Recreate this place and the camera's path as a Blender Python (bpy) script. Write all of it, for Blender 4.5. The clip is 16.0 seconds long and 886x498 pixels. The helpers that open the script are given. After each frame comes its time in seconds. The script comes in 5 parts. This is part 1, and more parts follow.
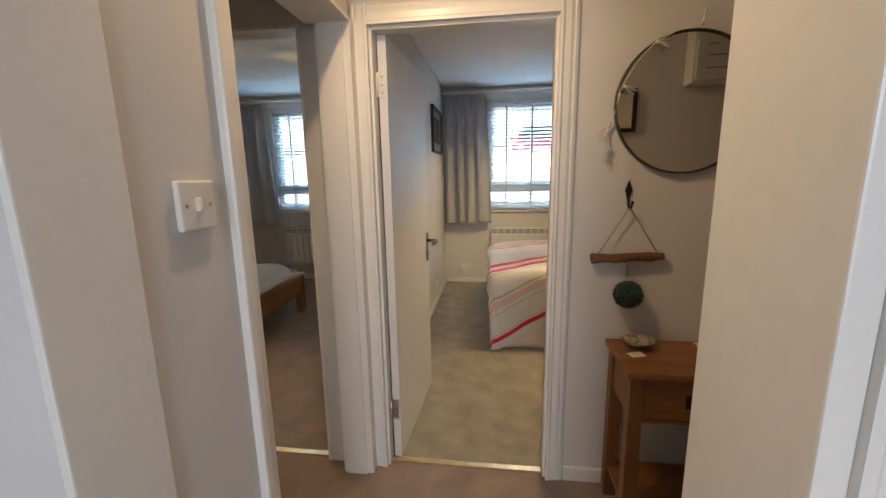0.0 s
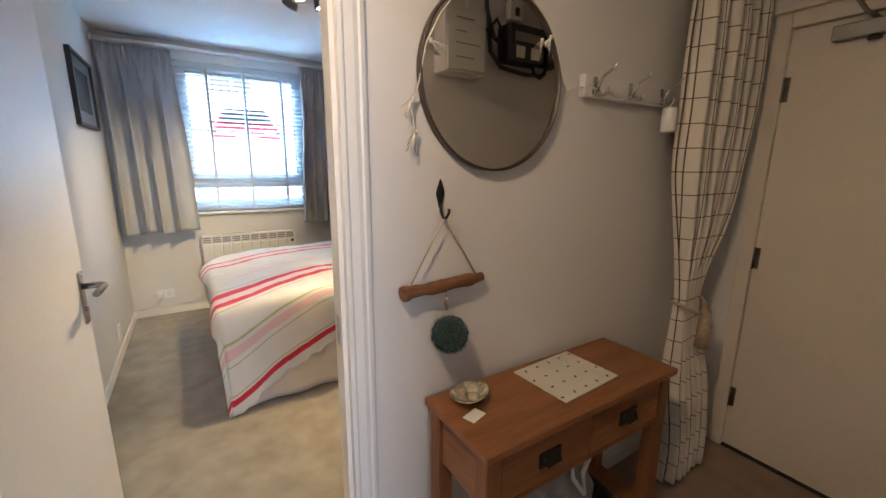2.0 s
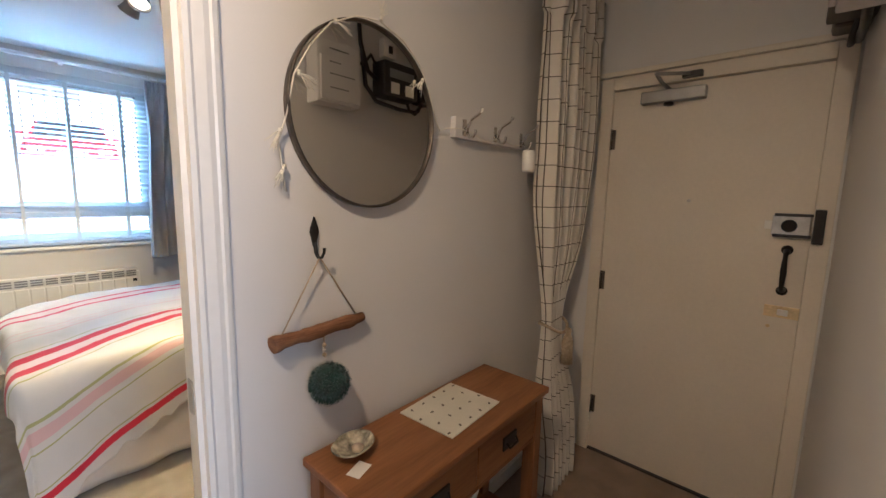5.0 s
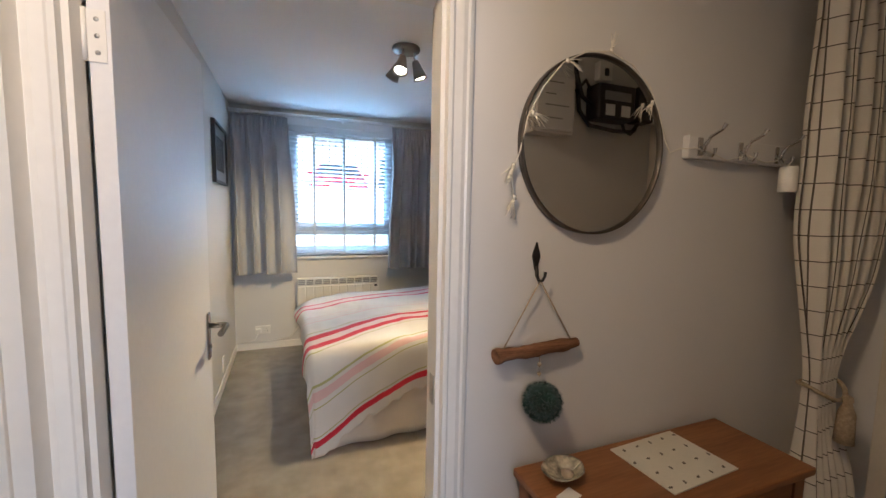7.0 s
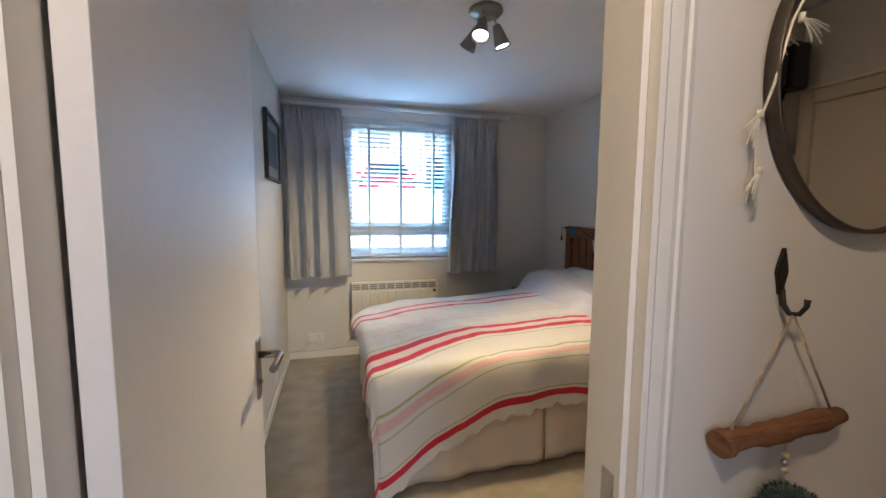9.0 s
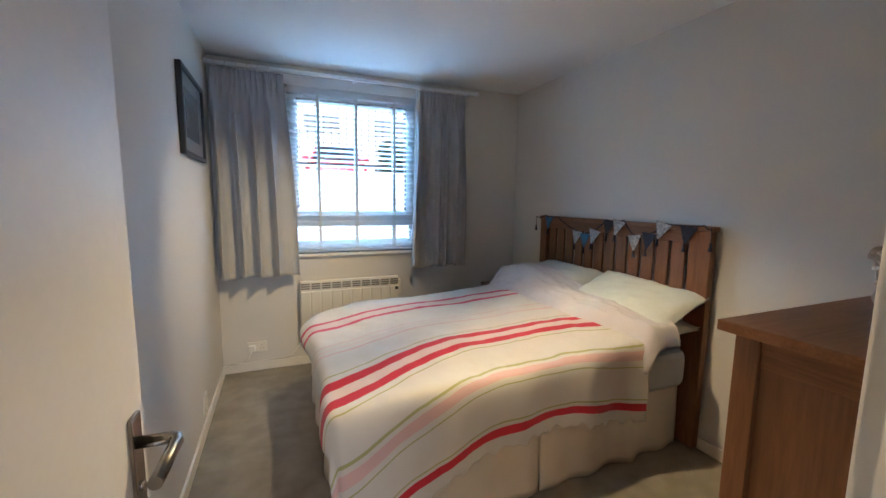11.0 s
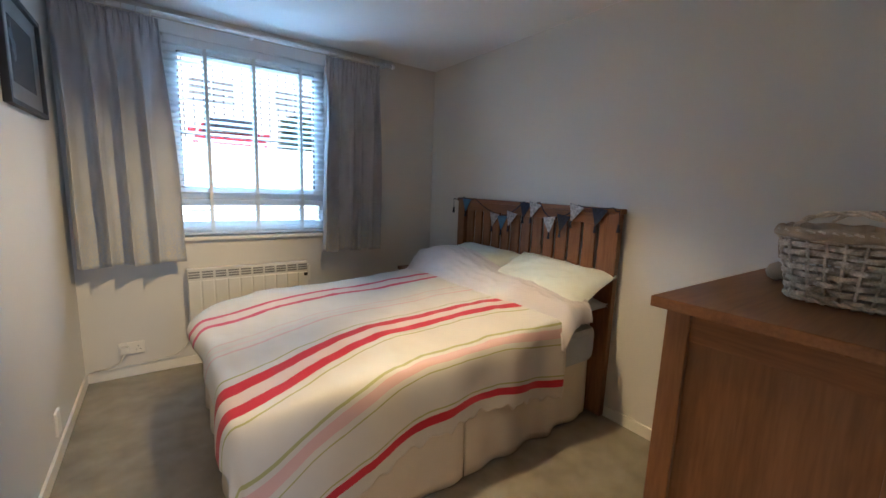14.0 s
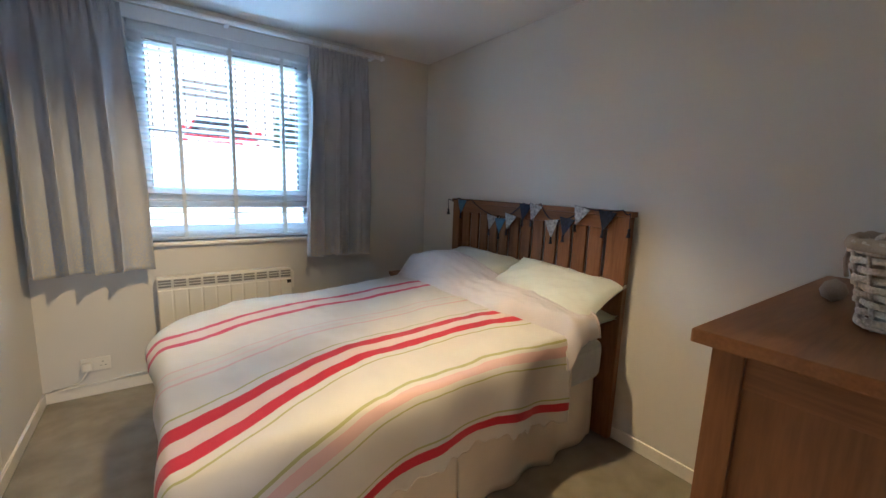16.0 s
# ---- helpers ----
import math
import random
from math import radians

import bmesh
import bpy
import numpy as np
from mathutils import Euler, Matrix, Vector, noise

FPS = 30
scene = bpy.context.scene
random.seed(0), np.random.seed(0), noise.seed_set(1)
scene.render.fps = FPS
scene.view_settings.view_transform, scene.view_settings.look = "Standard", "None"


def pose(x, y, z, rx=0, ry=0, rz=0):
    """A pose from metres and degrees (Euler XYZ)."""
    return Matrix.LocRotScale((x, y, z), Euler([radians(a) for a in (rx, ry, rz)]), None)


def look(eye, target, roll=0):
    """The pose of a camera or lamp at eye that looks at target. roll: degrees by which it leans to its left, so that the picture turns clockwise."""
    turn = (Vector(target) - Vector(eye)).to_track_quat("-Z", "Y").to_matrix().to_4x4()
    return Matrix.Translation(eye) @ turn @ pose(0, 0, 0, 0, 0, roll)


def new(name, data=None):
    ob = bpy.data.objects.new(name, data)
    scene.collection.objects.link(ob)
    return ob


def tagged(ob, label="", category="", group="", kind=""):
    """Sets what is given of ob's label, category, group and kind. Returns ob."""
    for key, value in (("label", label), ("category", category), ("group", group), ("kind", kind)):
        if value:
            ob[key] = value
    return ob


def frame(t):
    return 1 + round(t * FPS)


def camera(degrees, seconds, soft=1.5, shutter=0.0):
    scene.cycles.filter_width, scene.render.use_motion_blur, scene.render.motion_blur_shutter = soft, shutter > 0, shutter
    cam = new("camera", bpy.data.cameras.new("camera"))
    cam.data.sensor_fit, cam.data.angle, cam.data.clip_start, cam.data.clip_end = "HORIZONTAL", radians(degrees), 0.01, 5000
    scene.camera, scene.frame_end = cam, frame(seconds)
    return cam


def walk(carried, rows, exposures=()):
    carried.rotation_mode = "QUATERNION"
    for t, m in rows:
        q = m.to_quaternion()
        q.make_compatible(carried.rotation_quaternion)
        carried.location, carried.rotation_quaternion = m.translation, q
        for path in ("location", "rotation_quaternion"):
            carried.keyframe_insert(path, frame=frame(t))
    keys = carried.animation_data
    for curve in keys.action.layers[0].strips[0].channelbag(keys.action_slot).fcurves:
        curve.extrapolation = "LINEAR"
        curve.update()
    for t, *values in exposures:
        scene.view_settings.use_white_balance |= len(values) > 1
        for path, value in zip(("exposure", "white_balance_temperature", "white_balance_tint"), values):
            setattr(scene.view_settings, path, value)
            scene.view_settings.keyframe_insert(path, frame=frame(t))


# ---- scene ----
cam = camera(96.3, 16.0)
PATH = [
    (0, (0.518, -1.69, 1.408), (0.256, 0.258, 1.042), -1.0),
    (0.5, (0.458, -1.465, 1.409), (0.186, 0.481, 1.035), -1.1),
    (1, (0.435, -1.261, 1.406), (0.246, 0.694, 1.031), -0.9),
    (1.3, (0.423, -1.141, 1.412), (0.718, 0.801, 1.037), -0.5),
    (1.5, (0.427, -1.072, 1.417), (1.015, 0.8, 1.032), -0.8),
    (2, (0.444, -0.983, 1.413), (1.481, 0.677, 1.002), 0.5),
    (2.5, (0.488, -0.967, 1.417), (1.855, 0.446, 1.049), 1.7),
    (3, (0.509, -0.939, 1.422), (2.097, 0.223, 1.064), 2.2),
    (5.3, (0.454, -0.968, 1.451), (1.892, 0.404, 1.223), 1.0),
    (5.5, (0.434, -0.97, 1.457), (1.688, 0.571, 1.229), 0.8),
    (6, (0.397, -0.969, 1.456), (1.406, 0.743, 1.23), 1.0),
    (6.5, (0.372, -0.975, 1.465), (1.217, 0.825, 1.257), 1.4),
    (7, (0.38, -0.964, 1.457), (1.106, 0.89, 1.27), 1.1),
    (7.5, (0.386, -0.949, 1.451), (1.02, 0.939, 1.271), 1.1),
    (8, (0.368, -0.844, 1.443), (0.899, 1.076, 1.263), 0.9),
    (8.5, (0.328, -0.665, 1.432), (0.849, 1.257, 1.247), 0.5),
    (10.8, (0.304, -0.068, 1.431), (0.939, 1.814, 1.195), 1.5),
    (11, (0.332, -0.034, 1.422), (1.085, 1.802, 1.176), 0.7),
    (11.5, (0.339, 0.021, 1.399), (1.32, 1.745, 1.14), 0.5),
    (12, (0.331, 0.04, 1.399), (1.393, 1.712, 1.119), 0.9),
    (12.5, (0.322, 0.048, 1.401), (1.424, 1.691, 1.11), 1.4),
    (13, (0.315, 0.069, 1.39), (1.444, 1.693, 1.093), 2.0),
    (13.5, (0.319, 0.09, 1.38), (1.456, 1.706, 1.076), 2.2),
    (14, (0.352, 0.115, 1.381), (1.494, 1.728, 1.072), 2.2),
    (14.5, (0.43, 0.189, 1.376), (1.573, 1.8, 1.064), 2.2),
    (15, (0.474, 0.236, 1.384), (1.616, 1.849, 1.074), 2.2),
    (15.5, (0.497, 0.261, 1.388), (1.64, 1.873, 1.077), 2.2),
    (16, (0.508, 0.283, 1.389), (1.659, 1.889, 1.077), 2.1),
]
walk(cam, [(t, look(eye, target, roll)) for t, eye, target, roll in PATH],
     [(0, 0.44, 6400, 10), (0.5, 0.88, 6200, 10), (1, 0.95, 5950, 10), (2, 1.12, 5500, 10), (3, 1.5, 5700, 10), (5.5, 1.17, 5200, 10), (7, 0.88, 5400, 10), (8.5, 0.70, 5400, 10), (11, 0.66, 5500, 10), (13, 0.67, 5550, 10), (16, 0.67, 5650, 10)])

# ---- world, sun, lamps ----
world = bpy.data.worlds.new("overcast_sky")
scene.world = world
world.use_nodes = True
_bg = world.node_tree.nodes["Background"]
_sky = world.node_tree.nodes.new("ShaderNodeTexSky")
_sky.sky_type, _sky.sun_disc = "NISHITA", False
_sky.sun_elevation, _sky.sun_rotation = radians(50), radians(200)
_sky.dust_density, _sky.air_density, _sky.ozone_density = 7.0, 1.0, 0.6
_bg.inputs["Strength"].default_value = 0.15
world.node_tree.links.new(_sky.outputs[0], _bg.inputs[0])


def lamp(name, kind, m, energy, colour, **settings):
    data = bpy.data.lights.new(name, kind)
    data.energy, data.color = energy, colour
    for key, value in settings.items():
        if key == "size":
            data.size = value
        elif key == "size_y":
            data.shape, data.size_y = "RECTANGLE", value
        elif key == "radius":
            data.shadow_soft_size = value
        elif key == "angle":
            data.angle = value
        elif key == "spot":
            data.spot_size, data.spot_blend = radians(value), 0.95
    ob = new(name, data)
    ob.matrix_world = m
    return ob


WARM, DAY = (1.0, 0.68, 0.38), (0.43, 0.72, 1.0)
lamp("sun", "SUN", pose(0, 0, 10, 40, 0, -20), 5.0, (1.0, 0.96, 0.9), angle=radians(12))
# area lamps added for sky light into three windows, above the sight line outside
lamp("window_daylight", "AREA", look((1.4, 8.0, 4.9), (0.95, 3.4, 1.6)), 1650, DAY, size=4.0, size_y=2.4)
lamp("bedroom_window_daylight", "AREA", look((-3.6, 8.0, 4.9), (-1.9, 3.4, 1.6)), 1200, DAY, size=3.0, size_y=2.4)
# added cool light through the doorway; the rear window itself is unseen
lamp("rear_window_daylight", "AREA", look((0.7, -4.3, 1.9), (0.5, -1.3, 1.1)), 42, (0.76, 0.85, 1.0), size=1.2, size_y=1.2)
lamp("hall_bulb", "SPOT", look((0.15, -0.73, 2.36), (0.80, -0.42, 0.6)), 28, WARM, radius=0.03, spot=164)


# ---- materials ----
def mat(name, colour, rough=0.6, metal=0.0, vary=0.08, scale=6.0, fine=120.0, bump=0.05, spec=0.5, stretch=(1, 1, 1), sheen=0.0, tint=None):
    """A surface with broad stains and fine grain; stretch lengthens the grain."""
    m = bpy.data.materials.new(name)
    m.use_nodes = True
    n, l = m.node_tree.nodes, m.node_tree.links
    b = n["Principled BSDF"]
    b.inputs["Roughness"].default_value, b.inputs["Metallic"].default_value = rough, metal
    b.inputs["Specular IOR Level"].default_value = spec
    b.inputs["Sheen Weight"].default_value = sheen
    tc, mp = n.new("ShaderNodeTexCoord"), n.new("ShaderNodeMapping")
    mp.inputs["Scale"].default_value = stretch
    l.new(tc.outputs["Object"], mp.inputs["Vector"])
    broad, grain = n.new("ShaderNodeTexNoise"), n.new("ShaderNodeTexNoise")
    broad.inputs["Scale"].default_value, broad.inputs["Detail"].default_value = scale, 4
    grain.inputs["Scale"].default_value, grain.inputs["Detail"].default_value = fine, 3
    for t in (broad, grain):
        l.new(mp.outputs[0], t.inputs["Vector"])
    mix = n.new("ShaderNodeMix")
    mix.data_type = "FLOAT"
    mix.inputs["Factor"].default_value = 0.35
    l.new(broad.outputs["Fac"], mix.inputs["A"])
    l.new(grain.outputs["Fac"], mix.inputs["B"])
    ramp = n.new("ShaderNodeValToRGB")
    lo = [c * (1 - 2.2 * vary) for c in colour]
    hi = [min(1, c * (1 + 2.2 * vary)) for c in (tint or colour)]
    ramp.color_ramp.elements[0].position, ramp.color_ramp.elements[1].position = 0.3, 0.7
    ramp.color_ramp.elements[0].color, ramp.color_ramp.elements[1].color = (*lo, 1), (*hi, 1)
    l.new(mix.outputs["Result"], ramp.inputs["Fac"])
    l.new(ramp.outputs["Color"], b.inputs["Base Color"])
    if bump:
        bp = n.new("ShaderNodeBump")
        bp.inputs["Strength"].default_value, bp.inputs["Distance"].default_value = bump, 0.01
        l.new(mix.outputs["Result"], bp.inputs["Height"])
        l.new(bp.outputs[0], b.inputs["Normal"])
    return m


def wood(name, dark, light, along="x", rough=0.45, scale=1.0):
    """Grain lines along one axis, with a wavering ring pattern."""
    m = bpy.data.materials.new(name)
    m.use_nodes = True
    n, l = m.node_tree.nodes, m.node_tree.links
    b = n["Principled BSDF"]
    b.inputs["Roughness"].default_value = rough
    b.inputs["Specular IOR Level"].default_value = 0.35
    tc, mp = n.new("ShaderNodeTexCoord"), n.new("ShaderNodeMapping")
    info = n.new("ShaderNodeObjectInfo")
    add = n.new("ShaderNodeVectorMath")
    l.new(tc.outputs["Object"], add.inputs[0])
    l.new(info.outputs["Random"], add.inputs[1])
    mp.inputs["Scale"].default_value = {"x": (0.7, 9, 9), "y": (9, 0.7, 9), "z": (9, 9, 0.7)}[along]
    l.new(add.outputs[0], mp.inputs["Vector"])
    a, f = n.new("ShaderNodeTexNoise"), n.new("ShaderNodeTexNoise")
    a.inputs["Scale"].default_value, a.inputs["Detail"].default_value, a.inputs["Distortion"].default_value = 1.3 * scale, 5, 0.8
    f.inputs["Scale"].default_value, f.inputs["Detail"].default_value = 14 * scale, 4
    for t in (a, f):
        l.new(mp.outputs[0], t.inputs["Vector"])
    mix = n.new("ShaderNodeMix")
    mix.data_type = "FLOAT"
    mix.inputs["Factor"].default_value = 0.4
    l.new(a.outputs["Fac"], mix.inputs["A"])
    l.new(f.outputs["Fac"], mix.inputs["B"])
    ramp = n.new("ShaderNodeValToRGB")
    ramp.color_ramp.elements[0].position, ramp.color_ramp.elements[1].position = 0.32, 0.68
    ramp.color_ramp.elements[0].color, ramp.color_ramp.elements[1].color = (*dark, 1), (*light, 1)
    l.new(mix.outputs["Result"], ramp.inputs["Fac"])
    l.new(ramp.outputs["Color"], b.inputs["Base Color"])
    bp = n.new("ShaderNodeBump")
    bp.inputs["Strength"].default_value, bp.inputs["Distance"].default_value = 0.08, 0.005
    l.new(mix.outputs["Result"], bp.inputs["Height"])
    l.new(bp.outputs[0], b.inputs["Normal"])
    return m


def glass(name, rough=0.0):
    m = bpy.data.materials.new(name)
    m.use_nodes = True
    b = m.node_tree.nodes["Principled BSDF"]
    b.inputs["Transmission Weight"].default_value, b.inputs["Roughness"].default_value, b.inputs["IOR"].default_value = 1.0, rough, 1.45
    return m


def glowing(name, colour, strength):
    m = bpy.data.materials.new(name)
    m.use_nodes = True
    b = m.node_tree.nodes["Principled BSDF"]
    b.inputs["Base Color"].default_value = (*colour, 1)
    b.inputs["Emission Color"].default_value, b.inputs["Emission Strength"].default_value = (*colour, 1), strength
    return m


WALL = mat("wall_paint", (0.66, 0.635, 0.60), 0.75, vary=0.015, scale=1.5, fine=260, bump=0.04, spec=0.25)
CEIL = mat("ceiling_paint", (0.80, 0.80, 0.80), 0.85, vary=0.015, scale=1.2, fine=300, bump=0.03, spec=0.2)
GLOSS = mat("white_gloss_paint", (0.78, 0.75, 0.69), 0.35, vary=0.02, scale=3, fine=40, bump=0.02)
DOORPAINT = mat("door_paint", (0.72, 0.70, 0.68), 0.42, vary=0.02, scale=2, fine=60, bump=0.03)
CREAM = mat("cream_door_paint", (0.68, 0.61, 0.50), 0.5, vary=0.025, scale=2.5, fine=70, bump=0.02)
CARPET = mat("beige_carpet", (0.27, 0.235, 0.185), 0.95, vary=0.15, scale=7, fine=300, bump=0.6, spec=0.1, sheen=0.3)
CARPET2 = mat("brown_carpet", (0.25, 0.18, 0.135), 0.95, vary=0.14, scale=6, fine=300, bump=0.6, spec=0.1, sheen=0.3)
BRASS = mat("threshold_brass", (0.72, 0.56, 0.32), 0.3, 1.0, vary=0.1, scale=20, bump=0.02)
STEEL = mat("brushed_steel", (0.55, 0.53, 0.50), 0.28, 1.0, vary=0.06, scale=30, bump=0.02)
DARKSTEEL = mat("dull_nickel", (0.27, 0.25, 0.23), 0.26, 1.0, vary=0.08, scale=30, bump=0.02)
CHROME = mat("polished_chrome", (0.75, 0.74, 0.72), 0.12, 1.0, vary=0.03, scale=30, bump=0.0)
GREYMETAL = mat("grey_painted_metal", (0.30, 0.29, 0.27), 0.4, 0.6, vary=0.05, scale=20, bump=0.02)
BLACK = mat("black_metal", (0.022, 0.02, 0.019), 0.45, 0.4, vary=0.15, scale=30, bump=0.05)
PLASTIC = mat("white_plastic", (0.76, 0.73, 0.67), 0.3, vary=0.01, scale=10, bump=0.0)
UPVC = mat("white_upvc", (0.86, 0.87, 0.88), 0.3, vary=0.01, scale=8, bump=0.01)
BLINDM = mat("white_blind_slat", (0.88, 0.88, 0.88), 0.5, vary=0.015, scale=8, bump=0.0)
# thin plastic slats let some daylight through
_n, _l = BLINDM.node_tree.nodes, BLINDM.node_tree.links
_tr, _ms = _n.new("ShaderNodeBsdfTranslucent"), _n.new("ShaderNodeMixShader")
_tr.inputs["Color"].default_value = (0.85, 0.87, 0.88, 1)
_ms.inputs[0].default_value = 0.55
_l.new(_n["Principled BSDF"].outputs[0], _ms.inputs[1])
_l.new(_tr.outputs[0], _ms.inputs[2])
_l.new(_ms.outputs[0], _n["Material Output"].inputs["Surface"])
TAPE = mat("white_ladder_tape", (0.78, 0.78, 0.76), 0.8, vary=0.03, scale=60, bump=0.1)
OAK_X = wood("oak_x", (0.17, 0.066, 0.023), (0.31, 0.132, 0.049), "x")
OAK_Y = wood("oak_y", (0.17, 0.066, 0.023), (0.31, 0.132, 0.049), "y")
OAK_Z = wood("oak_z", (0.155, 0.062, 0.022), (0.275, 0.118, 0.045), "z")
PINE_Y = wood("headboard_pine_y", (0.12, 0.048, 0.019), (0.25, 0.11, 0.046), "y")
PINE_Z = wood("headboard_pine_z", (0.12, 0.048, 0.019), (0.25, 0.11, 0.046), "z")
TAN_Y = wood("tan_wood_y", (0.28, 0.12, 0.05), (0.44, 0.23, 0.10), "y")
DRIFT = wood("driftwood", (0.09, 0.035, 0.015), (0.27, 0.13, 0.06), "x", 0.8, 2.5)
CURTAIN = mat("grey_curtain_cloth", (0.42, 0.43, 0.465), 0.8, vary=0.05, scale=5, fine=500, bump=0.15, spec=0.2, sheen=0.3)
n_, l_ = CURTAIN.node_tree.nodes, CURTAIN.node_tree.links
_tc, _sep, _mr, _vo, _gt, _mu, _mx = (n_.new(k) for k in ("ShaderNodeTexCoord", "ShaderNodeSeparateXYZ", "ShaderNodeMapRange", "ShaderNodeTexVoronoi", "ShaderNodeMath", "ShaderNodeMath", "ShaderNodeMix"))
l_.new(_tc.outputs["Object"], _sep.inputs[0])
l_.new(_sep.outputs["Z"], _mr.inputs["Value"])
_mr.inputs["From Min"].default_value, _mr.inputs["From Max"].default_value = 1.45, 0.85
_vo.inputs["Scale"].default_value = 90
l_.new(_tc.outputs["Object"], _vo.inputs["Vector"])
_gt.operation, _mu.operation = "LESS_THAN", "MULTIPLY"
_gt.inputs[1].default_value = 0.42
l_.new(_vo.outputs["Distance"], _gt.inputs[0])
l_.new(_gt.outputs[0], _mu.inputs[0])
l_.new(_mr.outputs[0], _mu.inputs[1])
_mx.data_type = "RGBA"
l_.new(_mu.outputs[0], _mx.inputs["Factor"])
_bc = n_["Principled BSDF"].inputs["Base Color"]
l_.new(_bc.links[0].from_socket, _mx.inputs["A"])
_mx.inputs["B"].default_value = (0.50, 0.46, 0.38, 1)
l_.new(_mx.outputs["Result"], _bc)
DUVET = mat("white_duvet_cotton", (0.66, 0.64, 0.64), 0.85, vary=0.03, scale=4, fine=500, bump=0.1, spec=0.15, sheen=0.2)
LILAC = mat("pale_grey_duvet_cotton", (0.56, 0.52, 0.53), 0.85, vary=0.04, scale=4, fine=500, bump=0.1, spec=0.15, sheen=0.2)
PILLOW = mat("pale_green_pillow_cotton", (0.58, 0.60, 0.55), 0.85, vary=0.03, scale=5, fine=500, bump=0.1, spec=0.15, sheen=0.2)
VALANCE = mat("cream_valance_cloth", (0.66, 0.59, 0.50), 0.85, vary=0.04, scale=4, fine=500, bump=0.12, spec=0.15)
MATTRESS = mat("grey_mattress_cloth", (0.42, 0.44, 0.46), 0.85, vary=0.05, scale=8, fine=400, bump=0.1)
MIRROR = mat("mirror_silver", (0.80, 0.79, 0.76), 0.015, 1.0, vary=0.0, bump=0.0)
GLASS = glass("window_glass")
STRING = mat("jute_string", (0.42, 0.33, 0.22), 0.9, vary=0.15, scale=80, bump=0.3)
WHITESTRING = mat("white_cotton_string", (0.72, 0.68, 0.58), 0.9, vary=0.05, scale=80, bump=0.2)
BLACKPLASTIC = mat("black_plastic", (0.025, 0.022, 0.022), 0.35, vary=0.1, scale=20, bump=0.0)


# ---- shape helpers ----
def part(name, bm, material, parent=None, label="", smooth=False):
    me = bpy.data.meshes.new(name)
    bmesh.ops.recalc_face_normals(bm, faces=bm.faces)
    if smooth:
        for f in bm.faces:
            f.smooth = True
    bm.to_mesh(me)
    bm.free()
    me.materials.append(material)
    ob = new(name, me)
    ob.parent = parent
    if label:
        ob["label"] = label
    return ob


def thing(name, label, category, group="", at=(0, 0, 0)):
    ob = new(name)
    ob.empty_display_size = 0.1
    ob.location = at
    return tagged(ob, label, category, group)


def box(x0, x1, y0, y1, z0, z1, bevel=0.0, bm=None, segments=2):
    own = bmesh.new()
    m = Matrix.LocRotScale(((x0 + x1) / 2, (y0 + y1) / 2, (z0 + z1) / 2), None, (abs(x1 - x0), abs(y1 - y0), abs(z1 - z0)))
    bmesh.ops.create_cube(own, size=1.0, matrix=m)
    if bevel:
        bmesh.ops.bevel(own, geom=own.edges[:], offset=bevel, segments=segments, profile=0.6, affect="EDGES")
    if bm is None:
        return own
    return join(bm, own)


def join(bm, other, m=None):
    """Adds another bmesh to bm, moved by m."""
    vs = [bm.verts.new(m @ v.co if m else v.co) for v in other.verts]
    other.verts.index_update()
    for f in other.faces:
        try:
            nf = bm.faces.new([vs[v.index] for v in f.verts])
            nf.smooth = f.smooth
        except ValueError:
            pass
    other.free()
    return bm


def tube(points, radius, sides=8, closed=False, bm=None):
    """A round rod along points; radius is a number or one for each point."""
    bm = bm or bmesh.new()
    pts = [Vector(p) for p in points]
    n = len(pts)
    rings = []
    up = Vector((0.13, 0.27, 0.95)).normalized()
    for i, p in enumerate(pts):
        a, b = (pts[(i - 1) % n], pts[(i + 1) % n]) if closed else (pts[max(i - 1, 0)], pts[min(i + 1, n - 1)])
        d = (b - a).normalized()
        s = d.cross(up)
        if s.length < 0.05:
            s = d.cross(Vector((1, 0, 0)))
        s.normalize()
        w = s.cross(d)
        r = radius[i] if isinstance(radius, (list, tuple)) else radius
        rings.append([bm.verts.new(p + r * (math.cos(k * math.tau / sides) * s + math.sin(k * math.tau / sides) * w)) for k in range(sides)])
    for i in range(n if closed else n - 1):
        a, b = rings[i], rings[(i + 1) % n]
        for k in range(sides):
            f = bm.faces.new((a[k], a[(k + 1) % sides], b[(k + 1) % sides], b[k]))
            f.smooth = True
    if not closed:
        bm.faces.new(rings[0])
        bm.faces.new(rings[-1][::-1])
    return bm


def lathe(profile, m=None, sides=24, arc=math.tau):
    """A turned body about z from (radius, height) pairs."""
    bm = bmesh.new()
    rings = []
    for r, z in profile:
        rings.append([bm.verts.new((r * math.cos(k * arc / sides), r * math.sin(k * arc / sides), z)) for k in range(sides)] if r > 1e-5 else [bm.verts.new((0, 0, z))])
    for a, b in zip(rings, rings[1:]):
        for k in range(sides):
            j = (k + 1) % sides
            quad = [a[k % len(a)], a[j % len(a)], b[j % len(b)], b[k % len(b)]]
            quad = list(dict.fromkeys(quad))
            if len(quad) > 2:
                f = bm.faces.new(quad)
                f.smooth = True
    if m:
        bm.transform(m)
    return bm


